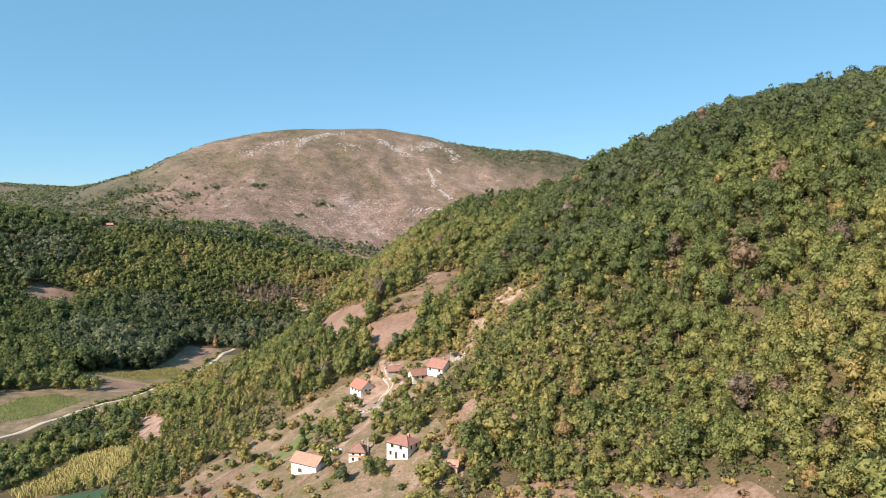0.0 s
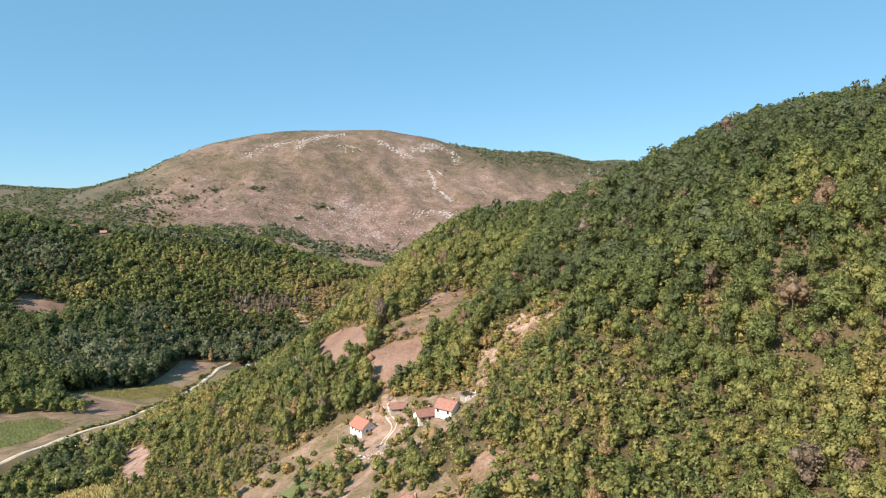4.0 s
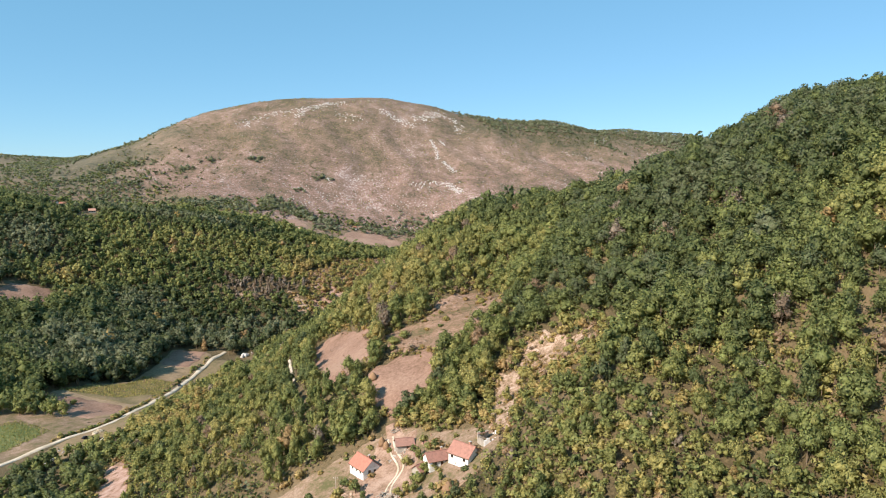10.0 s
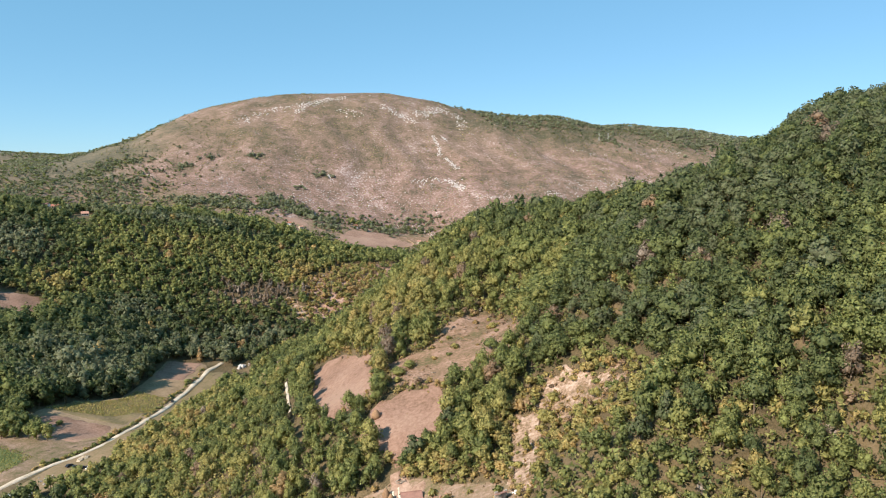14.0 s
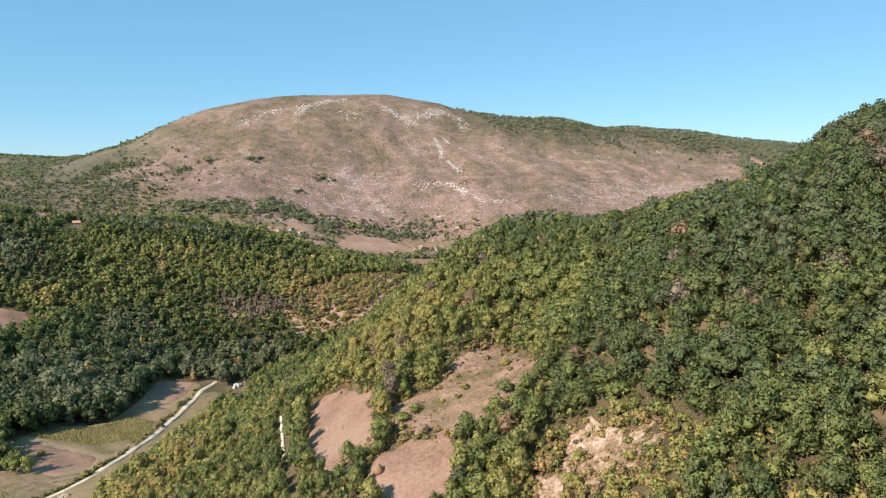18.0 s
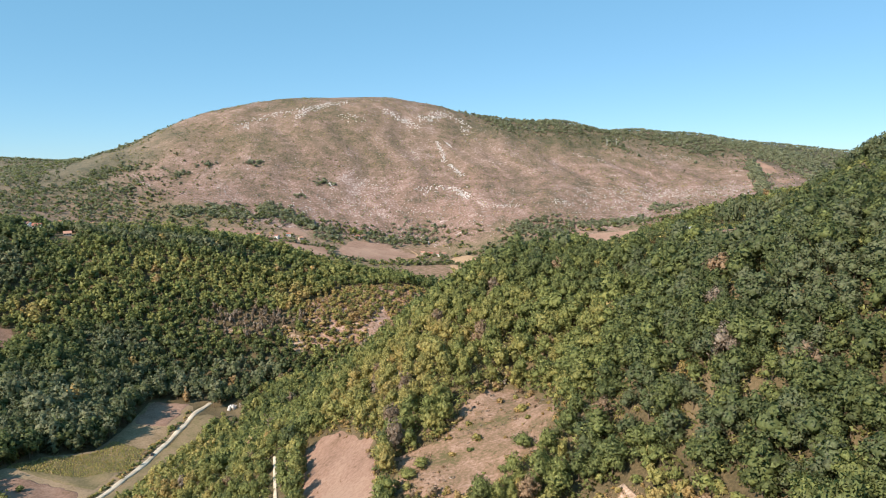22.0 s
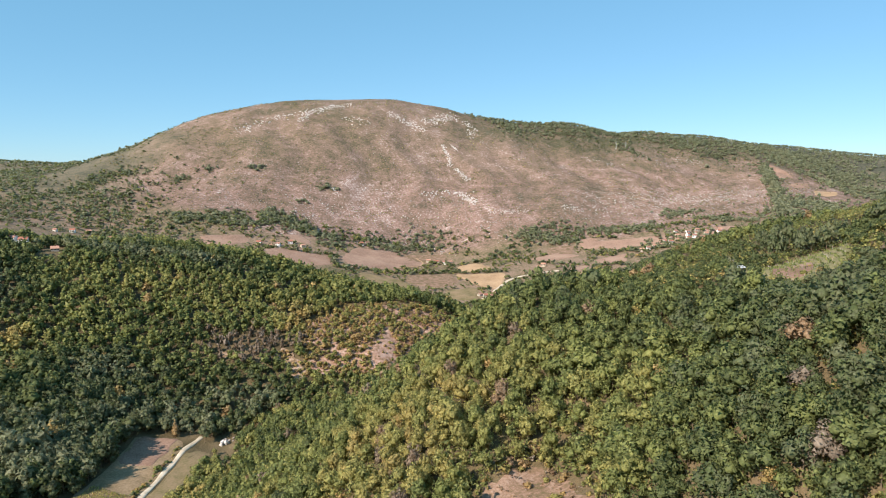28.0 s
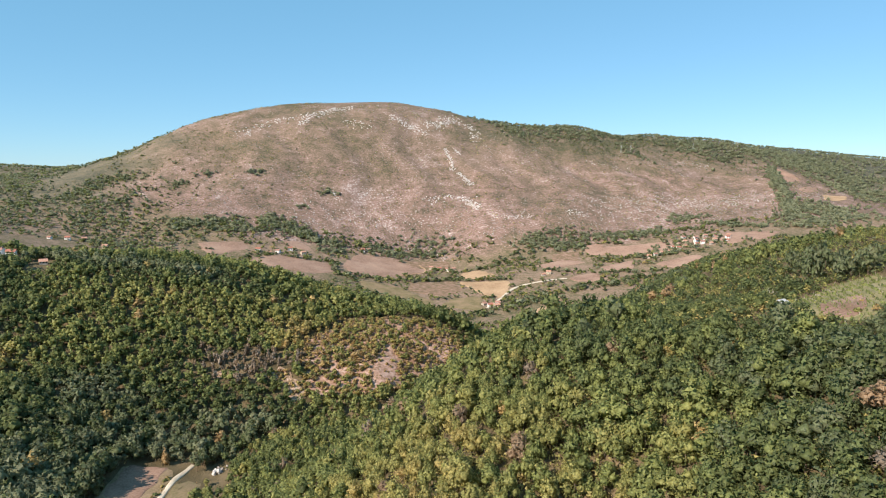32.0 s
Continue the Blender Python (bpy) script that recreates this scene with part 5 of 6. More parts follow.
house(19.4, 265.6, 18, 7.2, 4.9, 2.4, 1.8, WHITE_WALL, FADED_ROOF, "whitewashed cottage with faded red tiles", row(0, (-1.6, 2.3), 0.9, 0.9, 1.9) + [(0, 0.6, 0.9, 0.05, 2.0, True)])
house(14.6, 265.5, 42, 4.6, 3.8, 2.1, 1.5, STONE_WALL, FADED_ROOF, "lean little stable with red tiles", [(0, 0, 0.9, 0.05, 1.8, True)], chimney=False, name="stable", category="stable")
house(26.8, 257.8, -48, 7.6, 5.8, 2.6, 2.5, WHITE_WALL, FADED_ROOF, "white farmhouse with a steep red roof", row(0, (-2.4, 2.2), 0.9, 0.9, 2.0) + row(1, (0.6,), 0.9, 0.9, 2.0))


def ruin(x, y, turn):
    """Broken stone walls and one standing gable."""
    base = new("ruin")
    base.matrix_world = pose(x, y, float(lie(x, y)[0]), 0, 0, turn)
    for side, length, depth, h in ((0, 5.5, 4.6, 1.6), (1, 4.0, 5.5, 2.4), (2, 5.5, 4.6, 2.2), (3, 4.0, 5.5, 1.2)):
        n = 6
        for k in range(n):
            bm = bmesh.new()
            top = h * (0.75 + 0.35 * math.sin(k * 2.1 + side * 1.7))
            block(bm, -length / 2 + length * k / n, -length / 2 + length * (k + 1) / n - 0.01, -depth / 2, -depth / 2 + 0.4, -1.0, top)
            bm.transform(Matrix.Rotation(side * math.pi / 2, 4, "Z"))
            part("wall_piece", bm, WHITE_WALL if side in (0, 1) else STONE_WALL, base)
    part("roof_remnant", prism([(-2.9, 0.2, 2.6), (0.2, 0.2, 2.9), (0.4, 2.6, 1.9), (-2.9, 2.6, 1.7)], 0.15), OLD_ROOF, base)
    return tagged(base, "roofless ruined house with crumbling pale walls", "ruin")


ruin(34.6, 261, 18)


def lathe(profile, sides, r, wobble=0.06):
    bm = bmesh.new()
    rings = []
    for rad, z in profile:
        rings.append([bm.verts.new((rad * (1 + r.uniform(-wobble, wobble)) * math.cos(a), rad * (1 + r.uniform(-wobble, wobble)) * math.sin(a), z)) for a in np.arange(sides) * 2 * math.pi / sides])
    for a, b in zip(rings, rings[1:]):
        for k in range(sides):
            bm.faces.new((a[k], a[(k + 1) % sides], b[(k + 1) % sides], b[k]))
    bm.faces.new(rings[0][::-1])
    bm.faces.new(rings[-1])
    for f in bm.faces:
        f.smooth = True
    return bm


def haystack(x, y, r, h, label="dark weathered conical haystack round a pole"):
    base = new("haystack")
    base.matrix_world = pose(x, y, float(lie(x, y)[0]) + 0.2)
    g = np.random.default_rng(int(x * 10) + 500)
    part("stack", lathe([(r * 0.8, -0.4), (r, 0.5), (r * 1.02, h * 0.35), (r * 0.78, h * 0.6), (r * 0.42, h * 0.85), (r * 0.08, h)], 12, g), HAY, base)
    part("pole", lathe([(0.07, h * 0.9), (0.05, h + 0.7)], 6, g, 0), GREY_WOOD, base)
    return tagged(base, label, "haystack", "haystacks of the farm")


haystack(0.3, 328.5, 1.7, 3.0)
haystack(3.0, 291.8, 1.2, 3.2, "tall grey haystack beside the track")
haystack(4.4, 289.2, 1.1, 2.8, "brown haystack beside the track")
haystack(20.6, 246, 2.0, 3.6, "large brown haystack below the cottages")
haystack(-31, 396, 1.3, 1.8, "low dark heap at the meadow's edge")


def log_heap(x, y, turn, n, length, label, name="log_heap", mat=None):
    base = new(name)
    base.matrix_world = pose(x, y, float(lie(x, y)[0]) + 0.3, 0, 0, turn)
    g = np.random.default_rng(int(abs(x * 10)) + n)
    for k in range(n):
        rad, ln = g.uniform(0.09, 0.2), length * g.uniform(0.5, 1.1)
        bm = lathe([(rad, -ln / 2), (rad * 0.9, ln / 2)], 6, g, 0.1)
        tilt = Matrix.Translation((g.uniform(-1.2, 1.2), g.uniform(-1.0, 1.0), g.uniform(0.0, 0.9))) @ Euler((g.normal(0, 0.25), math.pi / 2 + g.normal(0, 0.2), g.normal(0, 0.5))).to_matrix().to_4x4()
        bm.transform(tilt)
        part("log", bm, mat or GREY_WOOD, base)
    return tagged(base, label, "wood pile")


log_heap(-19, 257, 40, 16, 3.2, "heap of grey logs and stakes in the yard")
log_heap(-21, 253, 10, 9, 2.6, "toppled stack of fence poles on grass")
log_heap(2.5, 264, 70, 26, 3.0, "big heap of brushwood beside the track")
log_heap(5.5, 261, 20, 22, 2.8, "greyish brushwood heap below the track")
log_heap(-14, 235, 15, 12, 1.6, "reddish stack of split firewood behind the barn", mat=BRICK_WALL)
log_heap(-9, 281, 60, 10, 2.0, "loose planks and poles by the farmhouse")
log_heap(8, 295, 30, 9, 2.4, "loose timber beside the outbuilding")


def rubble(x, y, n, spread, mat, label, size=0.5):
    base = new("rubble_heap")
    base.matrix_world = pose(x, y, float(lie(x, y)[0]) + 0.1)
    g = np.random.default_rng(int(abs(x * 13 + y)) + n)
    for k in range(n):
        v = CUBE * g.uniform(0.6, 1.2, (8, 3)) * size * g.uniform(0.4, 1.2)
        bm = bmesh.new()
        vs = [bm.verts.new(q) for q in v]
        for f in CUBE_FACES:
            bm.faces.new([vs[i] for i in f])
        dx, dy = g.normal(0, spread, 2)
        zz = float(lie(x + dx, y + dy)[0]) - float(lie(x, y)[0]) + size * 0.3
        bm.transform(Matrix.Translation((dx, dy, zz)) @ Euler(g.uniform(0, 3, 3)).to_matrix().to_4x4())
        part("stone", bm, mat, base)
    return tagged(base, label, "rubble")


rubble(3, 260, 40, 2.2, STONE_WALL, "spread of broken stone and tile by the track")
rubble(9, 283, 24, 1.6, STONE_WALL, "stones tumbled beside the outbuilding")
rubble(-8, 271, 26, 2.4, CLAY, "scattered pale rubble below the farmhouse", 0.45)
rubble(17, 280, 22, 1.8, OLD_ROOF, "fallen tiles between the cottages", 0.4)
rubble(-166, 420, 30, 2.6, WHITE_ROCK, "white sacks and rubble near the road", 0.7)
rubble(-163, 434, 22, 3.2, STONE_WALL, "scattered stones and junk beside the road", 0.5)
rubble(-156, 463, 14, 0.9, GRAVEL, "pale gravel heap at the roadside", 0.9)
rubble(-111, 686, 12, 2.0, LIMESTONE, "pale rocks of the stream bank", 0.6)


def outcrop(x, y, wide, high):
    """A bare leaning rock face with broken ledges."""
    base = new("rock_outcrop")
    base.matrix_world = pose(x, y, float(lie(x, y)[0]) - 0.5, 0, 0, 25)
    g = np.random.default_rng(17)
    for k in range(9):
        bm = bmesh.new()
        bmesh.ops.create_icosphere(bm, subdivisions=2, radius=1.0)
        sx, sz = wide * g.uniform(0.16, 0.3), high * g.uniform(0.25, 0.55)
        for v in bm.verts:
            v.co = Vector((v.co.x * sx, v.co.y * sx * 0.7, v.co.z * sz)) * (1 + 0.22 * math.sin(v.co.x * 5 + k) * math.sin(v.co.z * 6 + 2 * k) + g.uniform(-0.06, 0.06))
        bm.transform(Matrix.Translation((g.uniform(-0.35, 0.35) * wide, g.uniform(-0.8, 0.8), high * g.uniform(0.1, 0.6))) @ Euler((0, g.uniform(-0.4, 0.4), g.uniform(0, 3))).to_matrix().to_4x4())
        part("boulder", bm, CRAG, base)
    return tagged(base, "whitish rock outcrop among trees at the stream", "rock")


outcrop(-113, 681, 6.5, 4.2)


def post(x, y, h, mat, label, arm=True):
    base = new("utility_pole")
    base.matrix_world = pose(x, y, float(lie(x, y)[0]) - 0.3)
    g = np.random.default_rng(5)
    part("shaft", lathe([(0.17, 0), (0.1, h)], 8, g, 0), mat, base)
    if arm:
        part("crossarm", blocks((-0.7, 0.7, -0.06, 0.06, h - 0.6, h - 0.48)), GREY_WOOD, base)
        for dx in (-0.6, 0, 0.6):
            part("insulator", blocks((dx - 0.05, dx + 0.05, -0.05, 0.05, h - 0.477, h - 0.3)), WHITE_WALL, base)
    return tagged(base, label, "pole", "poles along the valley")


post(-140, 344, 8.5, CONCRETE, "pale concrete utility pole in the corn field")
post(-0.4, 219, 6.5, CONCRETE, "pale slim pole beside the small house", False)
post(-70, 262, 7.5, GREY_WOOD, "grey wooden utility pole at the field edge")
post(-12, 276, 7.0, GREY_WOOD, "grey wooden utility pole by the farmhouse")


def hay_rack(x, y, turn):
    base = new("hay_rack")
    base.matrix_world = pose(x, y, float(lie(x, y)[0]) + 0.15, 0, 0, turn)
    for sx in (-1, 1):
        for sy in (-1, 1):
            part("leg", blocks((sx * 0.8 - 0.06, sx * 0.8 + 0.06, sy * 0.6 - 0.06, sy * 0.6 + 0.06, -0.4, 1.9)), DARK_WOOD, base)
    part("roof", prism([(-1.1, -0.9, 1.95), (1.1, -0.9, 1.95), (1.1, 0, 2.7), (-1.1, 0, 2.7)], 0.08), DARK_WOOD, base)
    part("roof", prism([(1.1, 0.9, 1.95), (-1.1, 0.9, 1.95), (-1.1, 0.003, 2.7), (1.1, 0.003, 2.7)], 0.08), DARK_WOOD, base)
    part("hay", blocks((-0.7, 0.7, -0.5, 0.5, 0.2, 1.5)), HAY, base)
    return tagged(base, "small roofed wooden hay rack on the slope", "hay rack")


hay_rack(-36.5, 252.5, 30)


def vehicle(x, y, turn, paint_mat, label):
    """A small car: shaped body, cabin with glass, four wheels, lights and bumpers."""
    base = new("car")
    base.matrix_world = pose(x, y, float(lie(x, y)[0]) + 0.45, 0, 0, turn)
    side = [(-1.95, 0.45), (-1.95, 0.8), (-1.7, 0.92), (-0.95, 0.95), (1.1, 0.95), (1.85, 0.85), (1.98, 0.7), (1.98, 0.42), (1.5, 0.3), (-1.6, 0.3)]
    bm = bmesh.new()
    rows = [[bm.verts.new((px, sy * (0.8 if pz > 0.4 else 0.72), pz)) for px, pz in side] for sy in (-1, 1)]
    bm.faces.new(rows[0])
    bm.faces.new(rows[1][::-1])
    for k in range(len(side)):
        j = (k + 1) % len(side)
        bm.faces.new((rows[0][j], rows[0][k], rows[1][k], rows[1][j]))
    bmesh.ops.recalc_face_normals(bm, faces=bm.faces)
    body = part("body", bm, paint_mat, base)
    for sx in (-1, 1):
        part("headlight", blocks((1.95, 2.0, sx * 0.55 - 0.14, sx * 0.55 + 0.14, 0.62, 0.76)), CONCRETE, body)
        part("tail_light", blocks((-1.99, -1.94, sx * 0.6 - 0.12, sx * 0.6 + 0.12, 0.62, 0.78)), RED_ROOF, body)
    bm = bmesh.new()
    lo = [bm.verts.new(c) for c in ((-1.55, -0.72, 0.953), (1.0, -0.72, 0.953), (1.0, 0.72, 0.953), (-1.55, 0.72, 0.953))]
    hi = [bm.verts.new(c) for c in ((-1.15, -0.6, 1.38), (0.35, -0.6, 1.38), (0.35, 0.6, 1.38), (-1.15, 0.6, 1.38))]
    bm.faces.new(hi)
    for k in range(4):
        bm.faces.new((lo[k], lo[(k + 1) % 4], hi[(k + 1) % 4], hi[k]))
    part("windows", bm, GLASS, base, "dark car windows")
    part("roof", blocks((-1.12, 0.32, -0.58, 0.58, 1.383, 1.43)), paint_mat, base)
    for sx in (-1.2, 1.25):
        for sy in (-0.78, 0.78):
            g = np.random.default_rng(3)
            t = lathe([(0.2, -0.09), (0.31, -0.08), (0.31, 0.08), (0.2, 0.09)], 14, g, 0)
            t.transform(Matrix.Translation((sx, sy, 0.12)) @ Matrix.Rotation(math.pi / 2, 4, "X"))
            wheel = part("wheel", t, RUBBER, base)
            rim = lathe([(0.19, -0.1), (0.19, 0.1)], 12, g, 0)
            rim.transform(Matrix.Translation((sx, sy, 0.12)) @ Matrix.Rotation(math.pi / 2, 4, "X"))
            part("rim", rim, STEEL, wheel)
    return tagged(base, label, "car", "cars in the valley")


vehicle(-11, 230, 8, WHITE_PAINT, "small white car parked between barn and house")
vehicle(-3.6, 260.6, 20, WHITE_PAINT, "old white car among bushes below the track")
for x, y, turn, m, label in ((-158.5, 452, 60, DARK_PAINT, "dark car parked on grass beside the road"), (-154, 449.5, 40, DARK_PAINT, "dark car parked on grass beside the road"),
                             (-149.5, 447, 35, DARK_PAINT, "dark car parked on grass beside the road"), (-145.5, 444.5, 50, WHITE_PAINT, "white car parked on grass beside the road"),
                             (-145.0, 590, 91, DARK_PAINT, "dark car standing on the gravel road")):
    vehicle(x, y, turn, m, label)

# ---- crops and grass that nobody could count ----
def tufts(name, place, high, wide, tint, label, category, per=5, mat=None):
    """Thin upright blades in tufts."""
    n = len(place)
    z = lie(place[:, 0], place[:, 1])
    v, t = [], []
    for k in range(per):
        a = rng.uniform(0, 6.283, n)
        dx, dy = np.cos(a) * wide, np.sin(a) * wide
        ox, oy = rng.normal(0, 1, n) * wide * 0.7, rng.normal(0, 1, n) * wide * 0.7
        lx, ly = rng.normal(0, 0.25, n) * high, rng.normal(0, 0.25, n) * high
        px, py = place[:, 0] + ox, place[:, 1] + oy
        q = np.stack([np.stack([px - dx * 0.5, py - dy * 0.5, z], -1), np.stack([px + dx * 0.5, py + dy * 0.5, z], -1),
                      np.stack([px + lx + dx * 0.2, py + ly + dy * 0.2, z + high], -1), np.stack([px + lx - dx * 0.2, py + ly - dy * 0.2, z + high * 0.9], -1)], 1)
        v.append(q.reshape(-1, 3))
        t.append(np.repeat(tint, 4))
    v, t = np.concatenate(v), np.concatenate(t)
    return tagged(new(name, tinted(name, v, np.arange(len(v)).reshape(-1, 4), t, mat or LEAVES)), label, category, kind="stuff")


def rows_in(zone, gap, along, step):
    q = np.array(zone, float)
    c, s = math.cos(radians(along)), math.sin(radians(along))
    r = np.hypot(*(q - q.mean(0)).T).max()
    u, w = np.meshgrid(np.arange(-r, r, step), np.arange(-r, r, gap))
    u, w = u.ravel() + rng.normal(0, 0.1, u.size), w.ravel() + rng.normal(0, 0.08, w.size)
    p = np.column_stack([q.mean(0)[0] + u * c - w * s, q.mean(0)[1] + u * s + w * c])
    return p[inside(p[:, 0], p[:, 1], zone)]


p = rows_in(CORN, 0.9, 65, 1.0)
tufts("corn_stalks", p, rng.uniform(1.5, 2.2, len(p)), np.full(len(p), 0.5), np.clip(rng.normal(0.64, 0.05, len(p)), 0.4, 0.75), "ripe yellow corn stalks in rows", "corn", 3, RIPE_CORN)
p = rows_in(GREEN_CROP, 1.6, 55, 1.1)
tufts("crop_rows", p, rng.uniform(0.6, 1.0, len(p)), np.full(len(p), 0.7), np.clip(rng.normal(0.38, 0.06, len(p)), 0.1, 0.6), "green crop in rows", "crop", 3)
p = rows_in([(-218, 556), (-206, 574), (-182, 588), (-176, 610), (-152, 600), (-150, 560), (-176, 548)], 1.3, 20, 1.2)
tufts("meadow_corn", p, rng.uniform(0.7, 1.5, len(p)), np.full(len(p), 0.6), np.clip(rng.normal(0.44, 0.07, len(p)), 0.2, 0.66), "yellow-green maize strip at the wood's edge", "corn", 3)
p = rows_in(RIGHT_FIELD, 2.6, 62, 1.5)
tufts("vines", p, rng.uniform(0.5, 1.1, len(p)), np.full(len(p), 0.7), np.clip(rng.normal(0.27, 0.05, len(p)), 0.16, 0.5), "low olive vines in rows on the hilltop", "vines", 3)
p = rows_in(RIGHT_FIELD, 5.2, 62, 6.0)
tufts("vineyard_stakes", p, rng.uniform(1.1, 1.7, len(p)), np.full(len(p), 0.22), np.full(len(p), 0.5), "pale stakes in rows among the vines", "stakes", 2, PALE_BARK)
grass = []
for zone, n in ((UPPER_MEADOW, 500), (LANDSLIP, 1600), (GULLY, 500), (SOUTH_BRUSH, 1500), (YARD, 1200), (RIGHT_FIELD, 400), (BARE_BANK, 150), (STRIP_FIELD, 400), (ROADSIDE, 500), (RED_SLIP, 40), (HAY_MEADOW, 120), (LOWER_MEADOW, 120)):
    q = np.array(zone, float)
    g = rng.uniform(q.min(0), q.max(0), (n, 2))
    grass.append(g[inside(g[:, 0], g[:, 1], zone)])
p = np.concatenate(grass)
tufts("dry_grass", p, rng.uniform(0.2, 0.55, len(p)), rng.uniform(0.25, 0.6, len(p)), np.clip(rng.normal(0.66, 0.14, len(p)), 0.3, 1), "dry straw-coloured grass tufts", "grass", 4, STRAW)


# ---- the plain and the mountain ----
def far_bushes(name, p, low, top, tint, label, category="bushes", shapes=("bush", "round"), count=12):
    n = len(p)
    h = rng.uniform(low, top, n)
    return forest(name, p, h, h * rng.uniform(1.0, 1.6, n), np.clip(tint, 0.02, 0.98), shapes, count, 0.25, label, category, 5, 2)


def band(points, width, gap):
    """Places strewn along a line."""
    q = np.array(points, float)
    seg = np.hypot(*np.diff(q, axis=0).T)
    s = np.concatenate([[0], np.cumsum(seg)])
    t = np.arange(0, s[-1], gap)
    p = np.column_stack([np.interp(t, s, q[:, 0]), np.interp(t, s, q[:, 1])])
    return p + rng.normal(0, width, p.shape)


def cloud(cx, cy, sx, sy, n):
    return np.column_stack([rng.normal(cx, sx, n), rng.normal(cy, sy, n)])


RIVER_HEDGES = [([(60, 1180), (120, 1230), (165, 1262), (215, 1290), (280, 1330), (360, 1350), (470, 1380), (620, 1420)], 9, 3.2),
    ([(-90, 1560), (-84, 1480), (-40, 1470)], 4, 6),
    ([(-48, 1488), (60, 1495), (140, 1500), (240, 1455)], 3, 5),
    ([(110, 1605), (160, 1572), (235, 1600), (300, 1570)], 4, 6),
    ([(-250, 1490), (-200, 1548), (-90, 1556)], 4, 6)]
FIELD_HEDGES = [([(300, 1500), (420, 1440), (520, 1420)], 5, 5),
    ([(440, 1560), (520, 1540), (640, 1510)], 4, 5),
    ([(-420, 1640), (-260, 1690), (-120, 1700), (20, 1700), (120, 1700)], 16, 2.6),
    ([(240, 1600), (300, 1660), (420, 1680), (600, 1690), (800, 1700)], 14, 4.5),
    ([(200, 1330), (240, 1300), (300, 1310)], 8, 4),
    ([(-40, 1380), (60, 1290), (100, 1250)], 10, 3.5)]
hedges = [band(l, w, g) for l, w, g in RIVER_HEDGES + FIELD_HEDGES]
p = np.concatenate(hedges)
far_bushes("hedges", p, 4, 10, rng.normal(0.14, 0.09, len(p)), "dark green hedges and trees between the fields", "hedges", ("round", "bush"), 14)
# copses at the mountain's foot and the few on its face: line, spread, gap
FOOT_COPSES = [([(-252, 1727), (-217, 1741)], 12, 0.7), ([(-347, 1650), (-291, 1652), (-240, 1689)], 9, 2.0), ([(-205, 1692), (-145, 1680), (-85, 1678)], 11, 1.2), ([(-128, 1618), (-72, 1649)], 8, 2.0),
               ([(-26, 1687), (11, 1689)], 9, 1.4), ([(62, 1744), (151, 1746)], 16, 1.6), ([(309, 1694), (381, 1726), (464, 1720)], 16, 0.9), ([(326, 1714), (441, 1666)], 14, 1.2), ([(-420, 1640), (-350, 1668), (-290, 1700)], 16, 0.9), ([(-250, 1715), (-190, 1722), (-140, 1700)], 12, 0.9), ([(-20, 1668), (60, 1690), (130, 1716)], 12, 1.6), ([(470, 1716), (560, 1700), (640, 1720)], 13, 1.0)]
FACE_COPSES = [([(-466, 1841), (-439, 1862)], 9, 1.6), ([(-418, 1898), (-397, 1904)], 7, 1.8), ([(-304, 1900), (-278, 1905)], 7, 1.8), ([(707, 1808), (757, 1810)], 12, 0.9), ([(749, 1747), (798, 1670), (850, 1650)], 10, 1.6),
               ([(-181, 1803), (-164, 1820)], 6, 2.2), ([(-148, 1872), (-96, 1892)], 8, 3.4), ([(735, 2305), (740, 2217), (786, 2157)], 12, 2.6), ([(925, 2290), (989, 2261)], 26, 1.2), ([(407, 2362), (426, 2276)], 20, 1.6), ([(484, 2303), (659, 2352)], 22, 1.8)]
p = np.concatenate([band(l, w, g) for l, w, g in FOOT_COPSES + FACE_COPSES] + [cloud(570, 1548, 40, 12, 40), cloud(660, 1575, 50, 30, 60), cloud(720, 1800, 30, 14, 40)])
# near-zero tint: distance haze painted into the copses' leaf colour
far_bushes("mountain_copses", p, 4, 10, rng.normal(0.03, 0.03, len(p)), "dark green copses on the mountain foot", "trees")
xs, ys = rng.uniform(-500, 1000, 8000), rng.uniform(1120, 1740, 8000)
keep = wave(xs, ys, 38, 1.7) + 0.5 * wave(xs, ys, 90, 0.2) > -0.1
for kind, material, pts in PLAIN_FIELDS:
    keep &= ~inside(xs, ys, pts)
p = np.column_stack([xs, ys])[keep]
far_bushes("plain_bushes", p, 2.5, 7.5, rng.normal(0.22, 0.12, len(p)), "olive bushes and small trees scattered over the plain", "bushes", ("bush", "round"), 10)
# woods on the mountain's western flank: ribs of trees between grassy clearings
FLANK_RIBS = [([(-978, 2182), (-806, 1830), (-693, 1597), (-631, 1431)], 36, 0.9), ([(-668, 1732), (-658, 1824), (-619, 1887), (-576, 1910)], 20, 0.7), ([(-622, 1624), (-592, 1682), (-541, 1767)], 26, 0.8),
              ([(-576, 1536), (-548, 1624), (-495, 1659)], 26, 0.9), ([(-523, 1479), (-432, 1496)], 24, 0.8), ([(-408, 1421), (-332, 1454)], 22, 0.9), ([(-900, 2100), (-760, 2200), (-640, 2280)], 50, 1.2), ([(-900, 1700), (-1100, 2100)], 60, 1.1), ([(-760, 1450), (-900, 1700)], 50, 1.0), ([(-930, 2330), (-1010, 2560), (-1240, 2580), (-1500, 2580)], 16, 1.0), ([(-940, 2260), (-1060, 2440), (-1300, 2440)], 45, 1.3)]
ribs = [band(l, w, g) for l, w, g in FLANK_RIBS]
p = np.concatenate(ribs + [cloud(-560, 1750, 70, 120, 300), cloud(-460, 1560, 60, 60, 160)])
